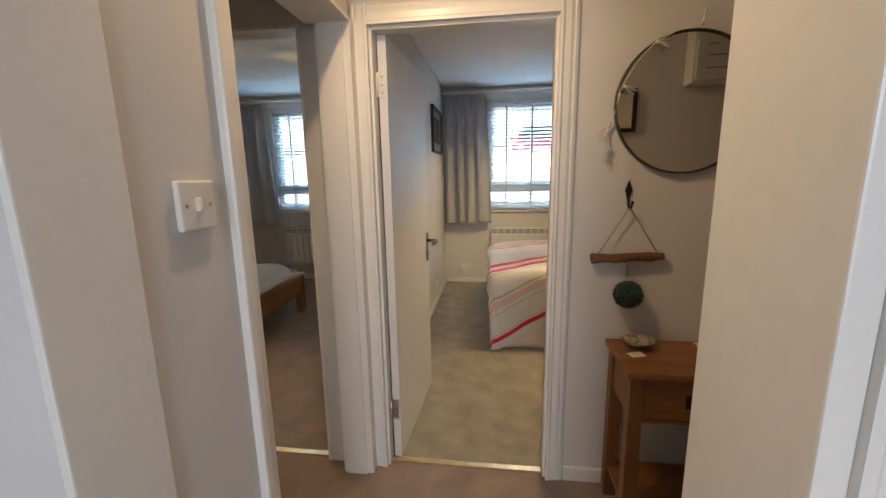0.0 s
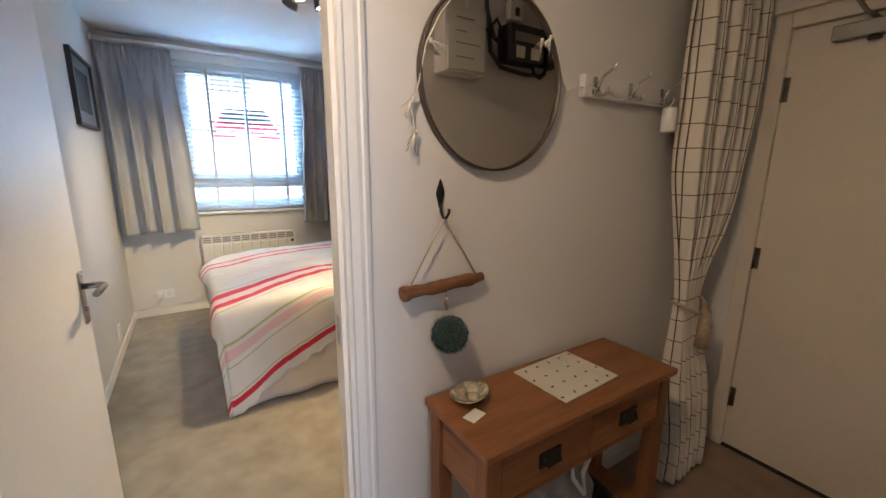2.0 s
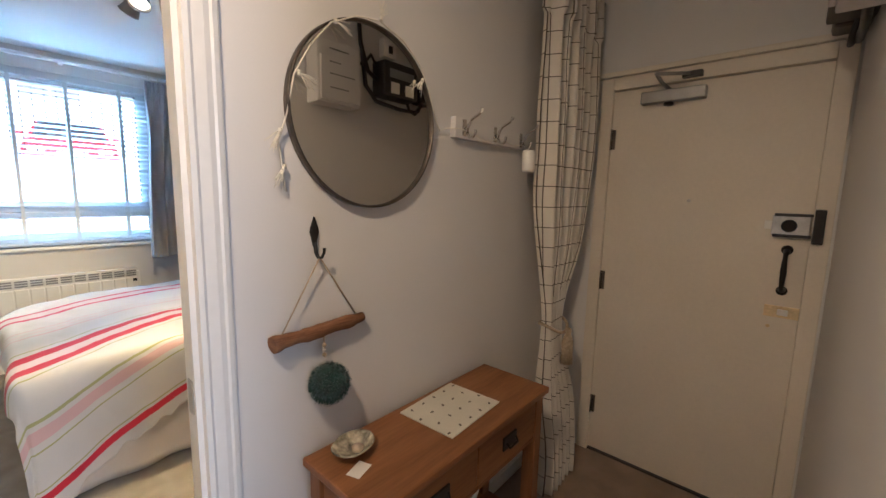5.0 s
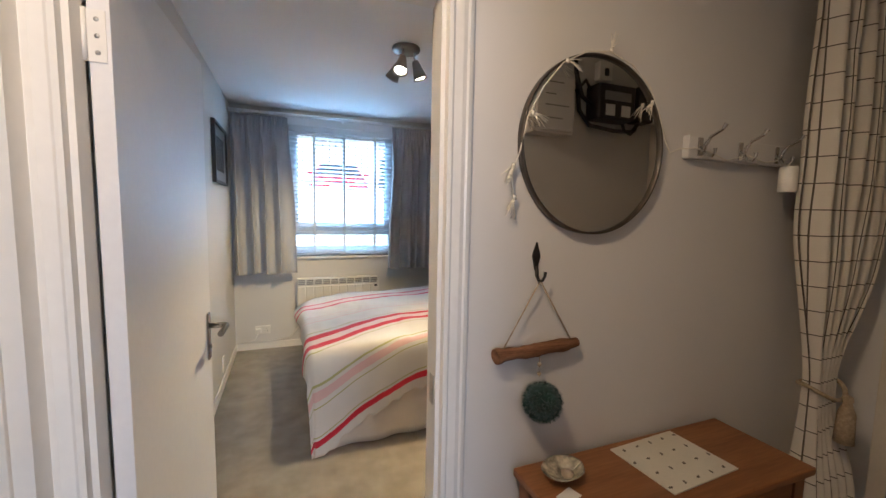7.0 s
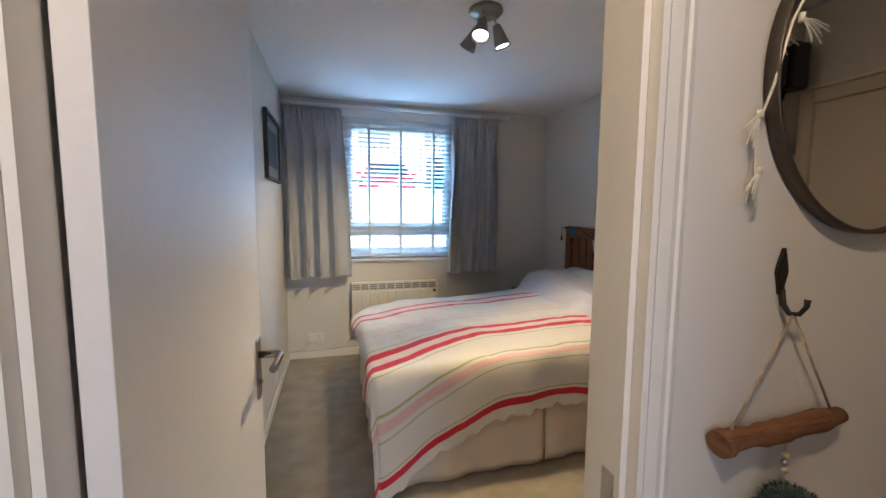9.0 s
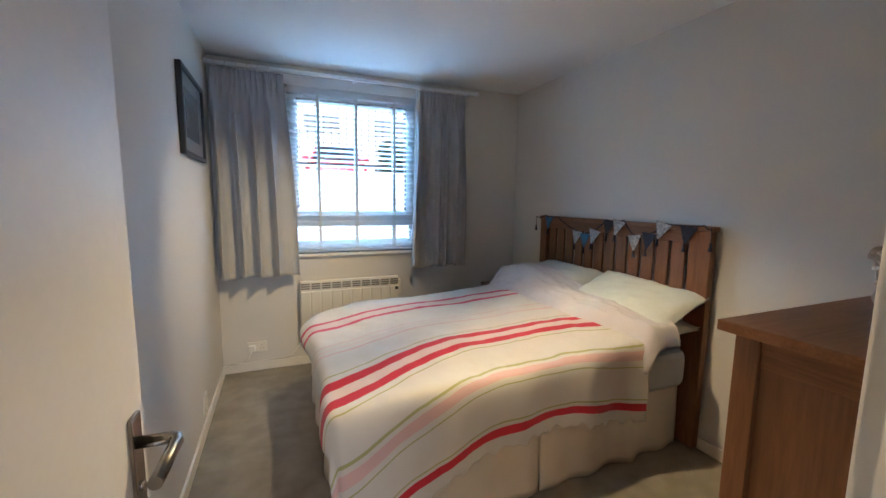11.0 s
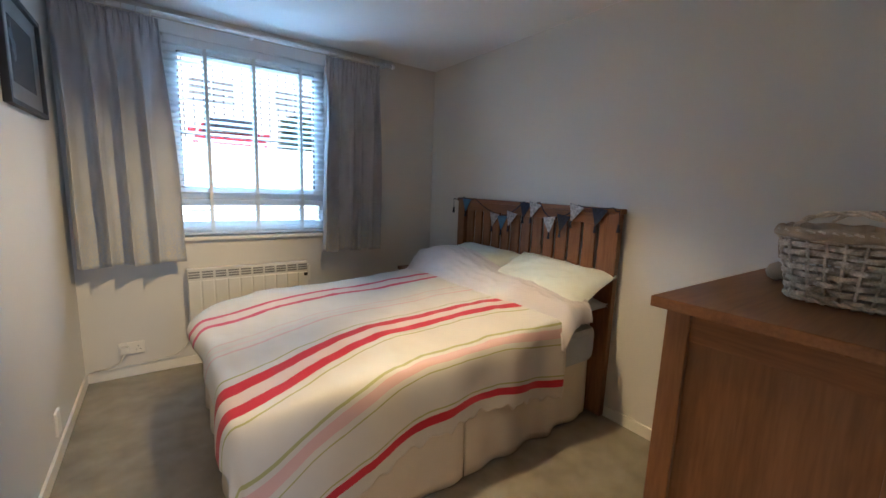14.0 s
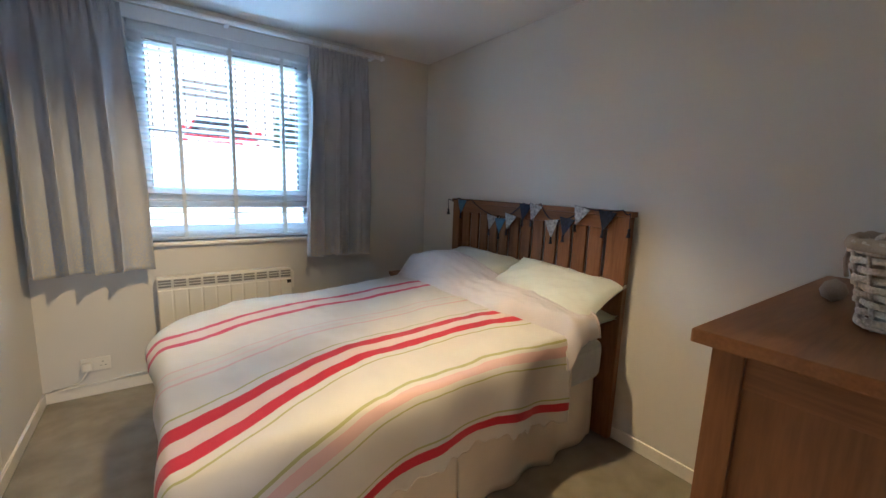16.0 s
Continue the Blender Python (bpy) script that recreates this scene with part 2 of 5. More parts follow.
def sheet(nu, nv, fn, thickness=0.0, uv=False):
    """A grid surface from fn(u, v) with u, v from 0 to 1; with a thickness it gets a back and edges."""
    bm = bmesh.new()
    grid = [[bm.verts.new(fn(i / nu, j / nv)) for j in range(nv + 1)] for i in range(nu + 1)]
    layer = bm.loops.layers.uv.new("UVMap") if uv else None
    for i in range(nu):
        for j in range(nv):
            f = bm.faces.new((grid[i][j], grid[i + 1][j], grid[i + 1][j + 1], grid[i][j + 1]))
            f.smooth = True
            if uv:
                for loop, (a, b) in zip(f.loops, ((i, j), (i + 1, j), (i + 1, j + 1), (i, j + 1))):
                    loop[layer].uv = (a / nu, b / nv)
    if thickness:
        bm.normal_update()
        back = [[bm.verts.new(v.co - v.normal * thickness) for v in row] for row in grid]
        loops = []
        for i in range(nu):
            for j in range(nv):
                loops.append(((i, j), (i, j + 1), (i + 1, j + 1), (i + 1, j)))
        for q in loops:
            f = bm.faces.new([back[a][b] for a, b in q])
            f.smooth = True
            if uv:
                for loop, (a, b) in zip(f.loops, q):
                    loop[layer].uv = (a / nu, b / nv)
        rim = [(i, 0) for i in range(nu)] + [(nu, j) for j in range(nv)] + [(i, nv) for i in range(nu, 0, -1)] + [(0, j) for j in range(nv, 0, -1)]
        for (a, b), (c, d) in zip(rim, rim[1:] + rim[:1]):
            f = bm.faces.new((grid[a][b], back[a][b], back[c][d], grid[c][d]))
            if uv:
                for loop, (p, q) in zip(f.loops, ((a, b), (a, b), (c, d), (c, d))):
                    loop[layer].uv = (p / nu, q / nv)
    return bm


def structure(name, bm, material, label):
    return tagged(part(name, bm, material), label, name.split("_")[0], kind="structure")


def wrinkle(x, y, z=0.0, s=1.0):
    return noise.noise(Vector((x * s, y * s, z * s)))


def smooth(a, b, x):
    t = max(0.0, min(1.0, (x - a) / (b - a)))
    return t * t * (3 - 2 * t)


# ---- plan ----
XL, XR, YN, YS, H = -0.135, 2.55, 3.46, 0.10, 2.46     # bedroom inner faces
HX, HY = 2.65, -1.10                                   # hall: entrance wall, south wall
WIN = (0.40, 1.49, 0.96, 2.31)                         # window opening x0 x1 z0 z1
WIN2 = (-2.45, -1.36, 0.96, 2.31)
T = 0.10


def wall_y(name, x0, x1, y0, y1, openings, label, top=H, material=WALL):
    """A wall along x with rectangular openings (x0, x1, z0, z1)."""
    bm = bmesh.new()
    x = x0
    for a, b, za, zb in sorted(openings):
        box(x, a, y0, y1, 0, top, bm=bm)
        if za > 0:
            box(a, b, y0, y1, 0, za, bm=bm)
        if zb < top:
            box(a, b, y0, y1, zb, top, bm=bm)
        x = b
    box(x, x1, y0, y1, 0, top, bm=bm)
    return structure(name, bm, material, label)


wall_y("wall_bedroom_door", -3.7, 2.75, 0.0, YS, [(-1.06, -0.30, 0, 2.03), (-0.012, 0.767, 0, 2.015)], "cream painted wall between hall and bedrooms")
wall_y("wall_window", -3.7, 2.75, YN, YN + 0.28, [WIN, WIN2], "cream painted outer wall with two windows")
structure("wall_bedroom_east", box(XR, XR + 0.10, YS, YN, 0, H), WALL, "plain cream painted bedroom wall")
structure("wall_bedroom_west", box(XL - 0.10, XL, YS, YN, 0, H), WALL, "cream painted wall between the bedrooms")
structure("wall_far_bedroom_west", box(-3.7, -3.6, YS, YN, 0, H), WALL, "plain painted wall of the other bedroom")
bm = box(HX, HX + 0.10, HY - 0.2, -1.045, 0, H)
box(HX, HX + 0.10, -0.195, 0, 0, H, bm=bm)
box(HX, HX + 0.10, -1.045, -0.195, 2.0, H, bm=bm)
structure("wall_entrance", bm, WALL, "cream painted wall around the entrance door")
wall_y("wall_hall_south", 0.85, HX, HY - 0.2, HY, [], "cream painted hall wall below the electricity meters")
bm = box(-0.23, -0.025, -1.30, -0.91, 0, H)
box(-0.23, -0.06, -0.91, -0.065, 2.02, H, bm=bm)
structure("wall_hall_switch", bm, WALL, "cream painted wall stub with a light switch")
bm = box(-0.025, 0.85, HY - 0.2, HY, 2.02, H)
structure("wall_doorway_head", bm, WALL, "painted wall above the doorway")
structure("wall_corridor_west", box(-1.3, -1.2, -1.30, 0, 0, H), WALL, "plain corridor wall")
structure("wall_corridor_south", box(-1.3, -0.23, -1.40, -1.30, 0, H), WALL, "plain corridor wall")
# the room behind the first steps
structure("wall_rear_west", box(-0.8, -0.7, -4.0, -1.40, 0, H), WALL, "plain wall of the rear room")
structure("wall_rear_east", box(2.0, 2.1, -4.0, -1.30, 0, H), WALL, "plain wall of the rear room")
# unseen opening, added to let the rear daylight in
wall_y("wall_rear_south", -0.8, 2.1, -4.1, -4.0, [(0.1, 1.3, 0.9, 2.2)], "rear room wall with an added, unseen window opening")
structure("wall_rear_return", box(-0.7, -0.23, -1.40, -1.302, 0, H), WALL, "plain wall return")
structure("ceiling", box(-3.7, 2.75, -4.1, YN + 0.28, H, H + 0.12), CEIL, "smooth white painted ceiling")
structure("floor", box(XL - 0.05, XR, 0.045, YN, -0.08, 0.0), CARPET, "short-pile beige carpet in the bedroom")
structure("floor_far_bedroom", box(-3.65, XL - 0.05, 0.045, YN, -0.08, -0.001), CARPET2, "short-pile brown carpet in the other bedroom")
structure("floor_hall", box(-1.3, HX + 0.1, -4.1, 0.045, -0.08, -0.002), CARPET2, "short-pile brown carpet in the hall")
for x0, x1 in ((0.0, 0.755), (-1.045, -0.30)):
    bm = box(x0, x1, 0.026, 0.060, -0.01, 0.004, 0.002)
    structure("threshold_1" if x0 == 0 else "threshold_2", bm, BRASS, "worn brass threshold strip in the doorway")


def moulding(path_w, t, name, label, m, length):
    """An architrave length: a stepped, rounded profile swept along its z axis."""
    prof = [(0, 0), (0, t), (0.15 * path_w, t), (0.24 * path_w, t * 0.80), (0.55 * path_w, t * 0.74), (0.72 * path_w, t * 0.55), (0.8 * path_w, t * 0.62), (0.94 * path_w, t * 0.45), (path_w, t * 0.28), (path_w, 0)]
    bm = bmesh.new()
    a = [bm.verts.new((x, y, 0)) for x, y in prof]
    b = [bm.verts.new((x, y, length)) for x, y in prof]
    for i in range(len(prof)):
        j = (i + 1) % len(prof)
        bm.faces.new((a[i], a[j], b[j], b[i]))
    bm.faces.new(a)
    bm.faces.new(b[::-1])
    bm.transform(m)
    return structure(name, bm, GLOSS, label)


# door linings and architraves of the bedroom door, hall side (outer face toward -y)
AW = 0.075
bm = box(-0.012, 0.0, -0.002, YS + 0.002, 0, 2.003)
box(0.755, 0.767, -0.002, YS + 0.002, 0, 2.003, bm=bm)
box(-0.012, 0.767, -0.002, YS + 0.002, 2.003, 2.015, bm=bm)
box(0.0, 0.012, 0.0, 0.055, 0, 2.003, bm=bm)
box(0.743, 0.755, 0.0, 0.055, 0, 2.003, bm=bm)
box(0.012, 0.743, 0.0, 0.055, 1.991, 2.003, bm=bm)
structure("trim_door_lining", bm, GLOSS, "white gloss door lining with stop")
moulding(AW, 0.022, "trim_architrave_1", "white moulded architrave beside the bedroom door", Matrix(((-1, 0, 0, 0.0), (0, -1, 0, -0.001), (0, 0, 1, 0), (0, 0, 0, 1))), 2.083)
moulding(AW, 0.022, "trim_architrave_2", "white moulded architrave beside the bedroom door", Matrix(((1, 0, 0, 0.755), (0, -1, 0, -0.001), (0, 0, 1, 0), (0, 0, 0, 1))), 2.083)
moulding(AW, 0.0215, "trim_architrave_3", "white moulded architrave above the bedroom door", Matrix(((0, 0, 1, 0.0), (0, -1, 0, -0.001), (1, 0, 0, 2.005), (0, 0, 0, 1))), 0.755)
# bedroom side, seen when stepping in
moulding(AW, 0.02, "trim_architrave_4", "white moulded architrave inside the bedroom", Matrix(((1, 0, 0, 0.767), (0, 1, 0, YS + 0.001), (0, 0, 1, 0), (0, 0, 0, 1))), 2.083)
# lined opening between hall and corridor
bm = box(-0.200, -0.055, -0.067, -0.003, 0, 2.02)
box(-0.185, -0.085, -0.078, -0.067, 0, 2.02, 0.002, bm=bm)
box(-0.235, -0.053, -0.91, -0.067, 2.005, 2.0195, bm=bm)
structure("trim_opening_lining", bm, GLOSS, "white gloss timber lining of the corridor opening")
bm = box(-0.24, -0.012, -0.91, -0.882, 0, 2.02, 0.006)
box(-0.055, -0.005, -0.94, -0.91, 0, 2.02, 0.006, bm=bm)
structure("trim_opening_edge", bm, GLOSS, "white gloss edge trim of the corridor opening")
bm = box(-0.31, -0.298, -0.002, YS + 0.002, 0, 2.03)
box(-1.062, -1.05, -0.002, YS + 0.002, 0, 2.03, bm=bm)
box(-1.05, -0.31, -0.002, YS + 0.002, 2.018, 2.03, bm=bm)
structure("trim_far_door_lining", bm, GLOSS, "white gloss door lining of the other bedroom")
# doorway of the first steps
bm = box(0.82, 0.852, -1.315, -1.085, 0, 2.02, 0.003)
box(0.852, 0.93, -1.098, -1.078, 0, 2.09, 0.006, bm=bm)
structure("trim_doorway_jamb", bm, GLOSS, "white gloss door frame at the rear room")
moulding(0.085, 0.024, "trim_architrave_5", "white moulded architrave at the rear room doorway", Matrix(((1, 0, 0, 0.852), (0, -1, 0, -1.301), (0, 0, 1, 0), (0, 0, 0, 1))), 2.09)
bm = box(-0.027, -0.012, -1.315, -1.17, 0, 2.02, 0.003)
structure("trim_doorway_left", bm, GLOSS, "white painted door frame strip beside the switch")


def skirting(name, x0, x1, y0, y1):
    structure(name, box(x0, x1, y0, y1, 0, 0.07, 0.004), GLOSS, "low white painted baseboard")


skirting("baseboard_1", XL, XL + 0.014, YS, YN - 0.014)
skirting("baseboard_2", XL, XR - 0.014, YN - 0.014, YN)
skirting("baseboard_3", XR - 0.014, XR, YS, YN)
skirting("baseboard_4", 0.832, HX, -0.014, -0.001)
skirting("baseboard_5", XL - 0.114, XL - 0.10, YS, YN - 0.014)
skirting("baseboard_6", -3.6, XL - 0.10, YN - 0.014, YN)
skirting("baseboard_7", 0.93, HX, HY, HY + 0.014)
skirting("baseboard_8", 0.85, XR - 0.014, YS, YS + 0.014)


# ---- windows ----
def window(name, opening):
    x0, x1, z0, z1 = opening
    root = tagged(new(name), "white plastic framed window with a large and a low pane", "window", kind="structure")
    y0, y1 = YN + 0.07, YN + 0.14

    def frame_ring(a, b, c, d, w, ya, yb):
        bm = box(a, a + w, ya, yb, c, d, 0.004)
        box(b - w, b, ya, yb, c, d, 0.004, bm=bm)
        box(a + w, b - w, ya, yb, c, c + w, 0.004, bm=bm)
        box(a + w, b - w, ya, yb, d - w, d, 0.004, bm=bm)
        return bm

    part("window_frame", frame_ring(x0, x1, z0, z1, 0.035, y0, y1), UPVC, root)
    part("lower_rail", box(x0 + 0.035, x1 - 0.035, y0 + 0.004, y1 - 0.006, z0 + 0.035, z0 + 0.095, 0.004), UPVC, root)
    part("transom", box(x0 + 0.035, x1 - 0.035, y0 + 0.005, y1 - 0.005, 1.185, 1.265, 0.004), UPVC, root)
    part("sash", frame_ring(x0 + 0.035, x1 - 0.035, 1.265, z1 - 0.035, 0.045, y0 - 0.012, y1 - 0.01), UPVC, root)
    part("gasket", frame_ring(x0 + 0.08, x1 - 0.08, 1.31, z1 - 0.08, 0.006, y0 - 0.016, y0 + 0.03), BLACKPLASTIC, root, "black rubber glazing seal")
    part("low_gasket", frame_ring(x0 + 0.035, x1 - 0.035, z0 + 0.095, 1.185, 0.005, y0 - 0.004, y0 + 0.03), BLACKPLASTIC, root, "black rubber glazing seal")
    for za, zb, e in ((1.31, z1 - 0.08, 0.08), (z0 + 0.095, 1.185, 0.035)):
        p = part("pane", box(x0 + e, x1 - e, y0 + 0.03, y0 + 0.034, za, zb), GLASS, root)
        p.visible_shadow = False
    part("window_sill", box(x0 - 0.02, x1 + 0.02, YN - 0.035, y0, z0 - 0.025, z0, 0.005), GLOSS, root)
    part("reveal", box(x0 - 0.03, x1 + 0.03, YN - 0.016, YN - 0.002, z1 - 0.004, z1 + 0.075, 0.002), UPVC, root, "white board above the window")
    return root


window("window_1", WIN)
window("window_2", WIN2)


def blind(opening, tapes):
    x0, x1, z0, z1 = opening
    root = thing("venetian_blind", "white slatted venetian blind, lowered with open slats", "blind", at=(0, 0, 0))
    y = YN + 0.03
    a, b = x0 + 0.008, x1 - 0.008
    part("head_rail", box(a, b, y - 0.028, y + 0.028, z1 - 0.055, z1 - 0.003, 0.003), BLINDM, root)
    part("bottom_rail", box(a, b, y - 0.025, y + 0.025, z0 + 0.012, z0 + 0.03, 0.004), BLINDM, root)
    bm = box(a, b, -0.024, 0.024, -0.0013, 0.0013)
    bm.transform(pose(0, 0, 0, -11, 0, 0))
    first = None
    z = z0 + 0.062
    while z < z1 - 0.075:
        if first is None:
            first = part("slat", bm, BLINDM, root)
            ob = first
        else:
            ob = new("slat", first.data)
            ob.parent = root
        ob.location = (0, y, z)
        z += 0.042
    for x in tapes:
        bm = box(x - 0.011, x + 0.011, y - 0.0275, y - 0.0265, z0 + 0.03, z1 - 0.055)
        box(x - 0.011, x + 0.011, y + 0.0265, y + 0.0275, z0 + 0.03, z1 - 0.055, bm=bm)
        part("ladder_tape", bm, TAPE, root)
    return root


blind(WIN, (0.645, 0.955, 1.29))
blind(WIN2, (-2.2, -1.9, -1.57))


def curtain(x0, x1, x0b, x1b, z0, z1, folds, seed):
    """A hanging curtain with pinched heading and deepening folds; b: at the hem."""
    rnd = random.Random(seed)
    ph = [rnd.uniform(-0.9, 0.9) for _ in range(folds * 2 + 3)]
    am = [rnd.uniform(0.75, 1.3) for _ in range(folds * 2 + 3)]

    def fn(u, v):
        x = (x0 + (x1 - x0) * u) * (1 - v) + (x0b + (x1b - x0b) * u) * v
        # broad folds of uneven width, born in the gathers of the heading
        k = u * folds + 0.16 * math.sin(u * 7 + seed) * (0.4 + 0.6 * v)
        i = max(0, min(int(k), folds + 1))
        t = k - i
        w = ph[i] * (1 - t) + ph[i + 1] * t
        a = am[i] * (1 - t) + am[i + 1] * t
        open_ = smooth(0.03, 0.30, v)
        s = math.sin(math.tau * k + 0.9 * w * v)
        y = -(0.010 + 0.056 * open_) * a * (abs(s) ** 0.75 * (1 if s > 0 else -1) * 0.85 + 0.10 * math.sin(2 * math.tau * k + 3 * w))
        # pencil pleats
        y -= 0.009 * math.sin(3 * math.tau * k + 2 * w) * (1 - smooth(0.04, 0.24, v))
        y -= 0.006 * math.sin(u * folds * 8 * math.tau) * (1 - smooth(0.035, 0.06, v))
        y -= 0.012 * math.exp(-((v - 0.055) / 0.02) ** 2) * math.sin(3 * math.tau * k)
        # slack dents between the folds
        y += 0.014 * wrinkle(x * 5, z1 + (z0 - z1) * v, seed) * open_
        x += (0.024 * math.cos(math.tau * k + w) + 0.010 * wrinkle(u * 6, v * 2.5, seed + 3)) * smooth(0.05, 0.5, v)
        z = z1 + (z0 - z1) * v + 0.008 * math.sin(math.tau * k * 0.5 + seed) * v + 0.010 * s * v
        return (x, YN - 0.115 + y - 0.065 * v, z)

    return sheet(folds * 40, 60, fn, 0.003)


def window_dressing(x0, x1, name_seed, left, right, z_rod=2.385):
    rail = thing("curtain_pole", "white painted wooden curtain pole with rings", "curtain pole", at=(0, 0, 0))
    y = YN - 0.10
    part("pole", tube([(x0, y, z_rod), (x1, y, z_rod)], 0.0155, 12), UPVC, rail)
    for x in (x0, x1):
        s = -1 if x == x0 else 1
        bm = lathe([(0.0, 0), (0.02, 0.004), (0.022, 0.012), (0.015, 0.02), (0.012, 0.03), (0.0, 0.034)], Matrix.Translation((x, y, z_rod)) @ pose(0, 0, 0, 0, 90 * s, 0), 12)
        part("finial", bm, UPVC, rail)
    for x in (x0 + 0.06, (x0 + x1) / 2 - 0.02, x1 - 0.06):
        bm = box(x - 0.012, x + 0.012, y, YN, z_rod - 0.014, z_rod + 0.002, 0.003)
        join(bm, lathe([(0.016, -0.008), (0.019, 0), (0.016, 0.008)], Matrix.Translation((x, y, z_rod)) @ pose(0, 0, 0, 0, 90, 0), 12))
        part("bracket", bm, UPVC, rail)
    for span in (left, right):
        if not span:
            continue
        c = thing("curtain", "short grey woven curtain with a subtle patterned hem band", "curtain", "bedroom curtains", at=(0, 0, 0))
        part("drape", curtain(*span), CURTAIN, c, smooth=True)
        n = 7
        for i in range(n):
            x = span[0] + (span[1] - span[0]) * (i + 0.5) / n
            ring = [(x + 0.002 * math.sin(a), y + 0.0215 * math.cos(a), z_rod - 0.006 + 0.0215 * math.sin(a)) for a in [k * math.tau / 14 for k in range(14)]]
            part("ring", tube(ring, 0.0035, 6, True), GLOSS, c, "white curtain ring")


window_dressing(-0.115, 2.03, 1, (-0.11, 0.39, -0.12, 0.445, 0.81, 2.352, 4, 3), (1.45, 1.91, 1.385, 1.88, 0.825, 2.352, 5, 8))
window_dressing(-3.06, -0.6, 2, (-2.98, -2.50, -3.0, -2.42, 0.80, 2.352, 4, 5), (-1.30, -0.8, -1.34, -0.78, 0.80, 2.352, 4, 9))


# ---- radiators ----
def radiator(x0, x1, z0, z1):
    r = thing("electric_radiator", "white slim electric panel radiator with a slotted top grille", "radiator", at=(0, 0, 0))
    y1, y0 = YN - 0.02, YN - 0.095
    n = max(6, round((x1 - x0) / 0.085))
    w = (x1 - x0) / n
    part("casing", box(x0, x1, y0 + 0.012, y1, z0, z1, 0.006), PLASTIC, r)
    proto = None
    for i in range(n):
        if proto is None:
            proto = part("fin_panel", box(0.004, w - 0.004, y0, y0 + 0.016, z0 + 0.02, z1 - 0.085, 0.005), PLASTIC, r)
            ob = proto
        else:
            ob = new("fin_panel", proto.data)
            ob.parent = r
        ob.location.x = x0 + i * w
    g = None
    for i in range(n):
        for k in range(3):
            if g is None:
                g = part("grille_slot", box(0.008, w - 0.008, y0 + 0.006, y0 + 0.02, 0, 0.011), GREYMETAL, r, "dark grille slot")
                ob = g
            else:
                ob = new("grille_slot", g.data)
                ob.parent = r
            ob.location = (x0 + i * w, 0, z1 - 0.066 + k * 0.019)
    part("control", box(x1 - 0.004, x1 + 0.02, y0 + 0.01, y1 - 0.01, z1 - 0.16, z1 - 0.03, 0.004), PLASTIC, r)
    part("display", box(x1 - 0.035, x1 - 0.006, y0 - 0.002, y0 + 0.004, z1 - 0.115, z1 - 0.09), BLACKPLASTIC, r, "small black display")
    for x in (x0 + 0.12, x1 - 0.12):
        part("wall_bracket", box(x - 0.02, x + 0.02, y1 - 0.002, YN, z0 + 0.1, z1 - 0.1), GREYMETAL, r)


radiator(0.46, 1.30, 0.24, 0.735)
radiator(-2.34, -1.5, 0.24, 0.735)


# ---- doors ----
def lever(parent, m):
    """A lever handle on a long back plate; local x along the lever, y out of the door."""
    bm = box(-0.021, 0.021, 0, 0.007, -0.09, 0.09, 0.006, segments=3)
    bm.transform(m)
    part("handle_plate", bm, DARKSTEEL, parent, "dull nickel back plate")
    bm = tube([(0, 0.004, 0.04), (0, 0.056, 0.04), (0.004, 0.063, 0.04), (0.015, 0.067, 0.04), (0.125, 0.067, 0.04)], 0.0105, 12)
    bm.transform(m)
    part("handle", bm, DARKSTEEL, parent, "dull nickel lever handle")
    bm = tube([(0, 0.002, -0.04), (0, 0.012, -0.04)], 0.008, 8)
    bm.transform(m)
    part("snib", bm, DARKSTEEL, parent)


door = tagged(new("door_1"), "white painted flush bedroom door, standing open", "door", kind="structure")
door.matrix_world = pose(0.018, 0.052, 0, 0, 0, -2.6)
part("leaf", box(0.0, 0.038, 0.003, 0.745, 0.008, 1.988, 0.002), DOORPAINT, door)
lever(door, Matrix.Translation((0.038, 0.695, 0.965)) @ Matrix(((0, 1, 0, 0), (-1, 0, 0, 0), (0, 0, 1, 0), (0, 0, 0, 1))))
for z in (1.79, 0.27):
    bm = box(-0.001, 0.031, 0.0, 0.0032, z - 0.05, z + 0.05)
    join(bm, tube([(-0.004, -0.003, z - 0.05), (-0.004, -0.003, z + 0.05)], 0.005, 8))
    part("hinge", bm, PLASTIC if z > 1 else STEEL, door, "painted butt hinge" if z > 1 else "steel butt hinge")
    for dz in (-0.032, 0, 0.032):
        part("screw", lathe([(0, 0.0015), (0.0045, 0.001), (0.005, 0)], Matrix.Translation((0.016, 0.0, z + dz)) @ pose(0, 0, 0, 90, 0, 0), 8), STEEL, door)
part("latch_plate", box(0.008, 0.030, 0.744, 0.7465, 0.92, 1.06), STEEL, door)
structure("trim_strike_plate", box(0.7405, 0.743, 0.012, 0.04, 0.93, 1.01), STEEL, "steel strike plate in the door frame")

ent = tagged(new("door_2"), "cream painted flush entrance door, closed", "door", kind="structure")
part("leaf", box(HX + 0.012, HX + 0.056, -1.03, -0.21, 0.012, 1.985, 0.002), CREAM, ent)
bm = box(HX - 0.012, HX + 0.07, -0.21, -0.15, 0, 2.05, 0.004)
box(HX - 0.012, HX + 0.07, -1.09, -1.03, 0, 2.05, 0.004, bm=bm)
box(HX - 0.012, HX + 0.07, -1.03, -0.21, 1.988, 2.05, 0.004, bm=bm)
part("door_frame", bm, CREAM, ent)
part("ledge", box(HX - 0.035, HX, -1.1, -0.12, 2.05, 2.075, 0.006), CREAM, ent)
X = HX + 0.012
part("closer_body", box(X - 0.05, X, -0.62, -0.35, 1.90, 1.955, 0.006), GREYMETAL, ent, "grey metal overhead door closer")
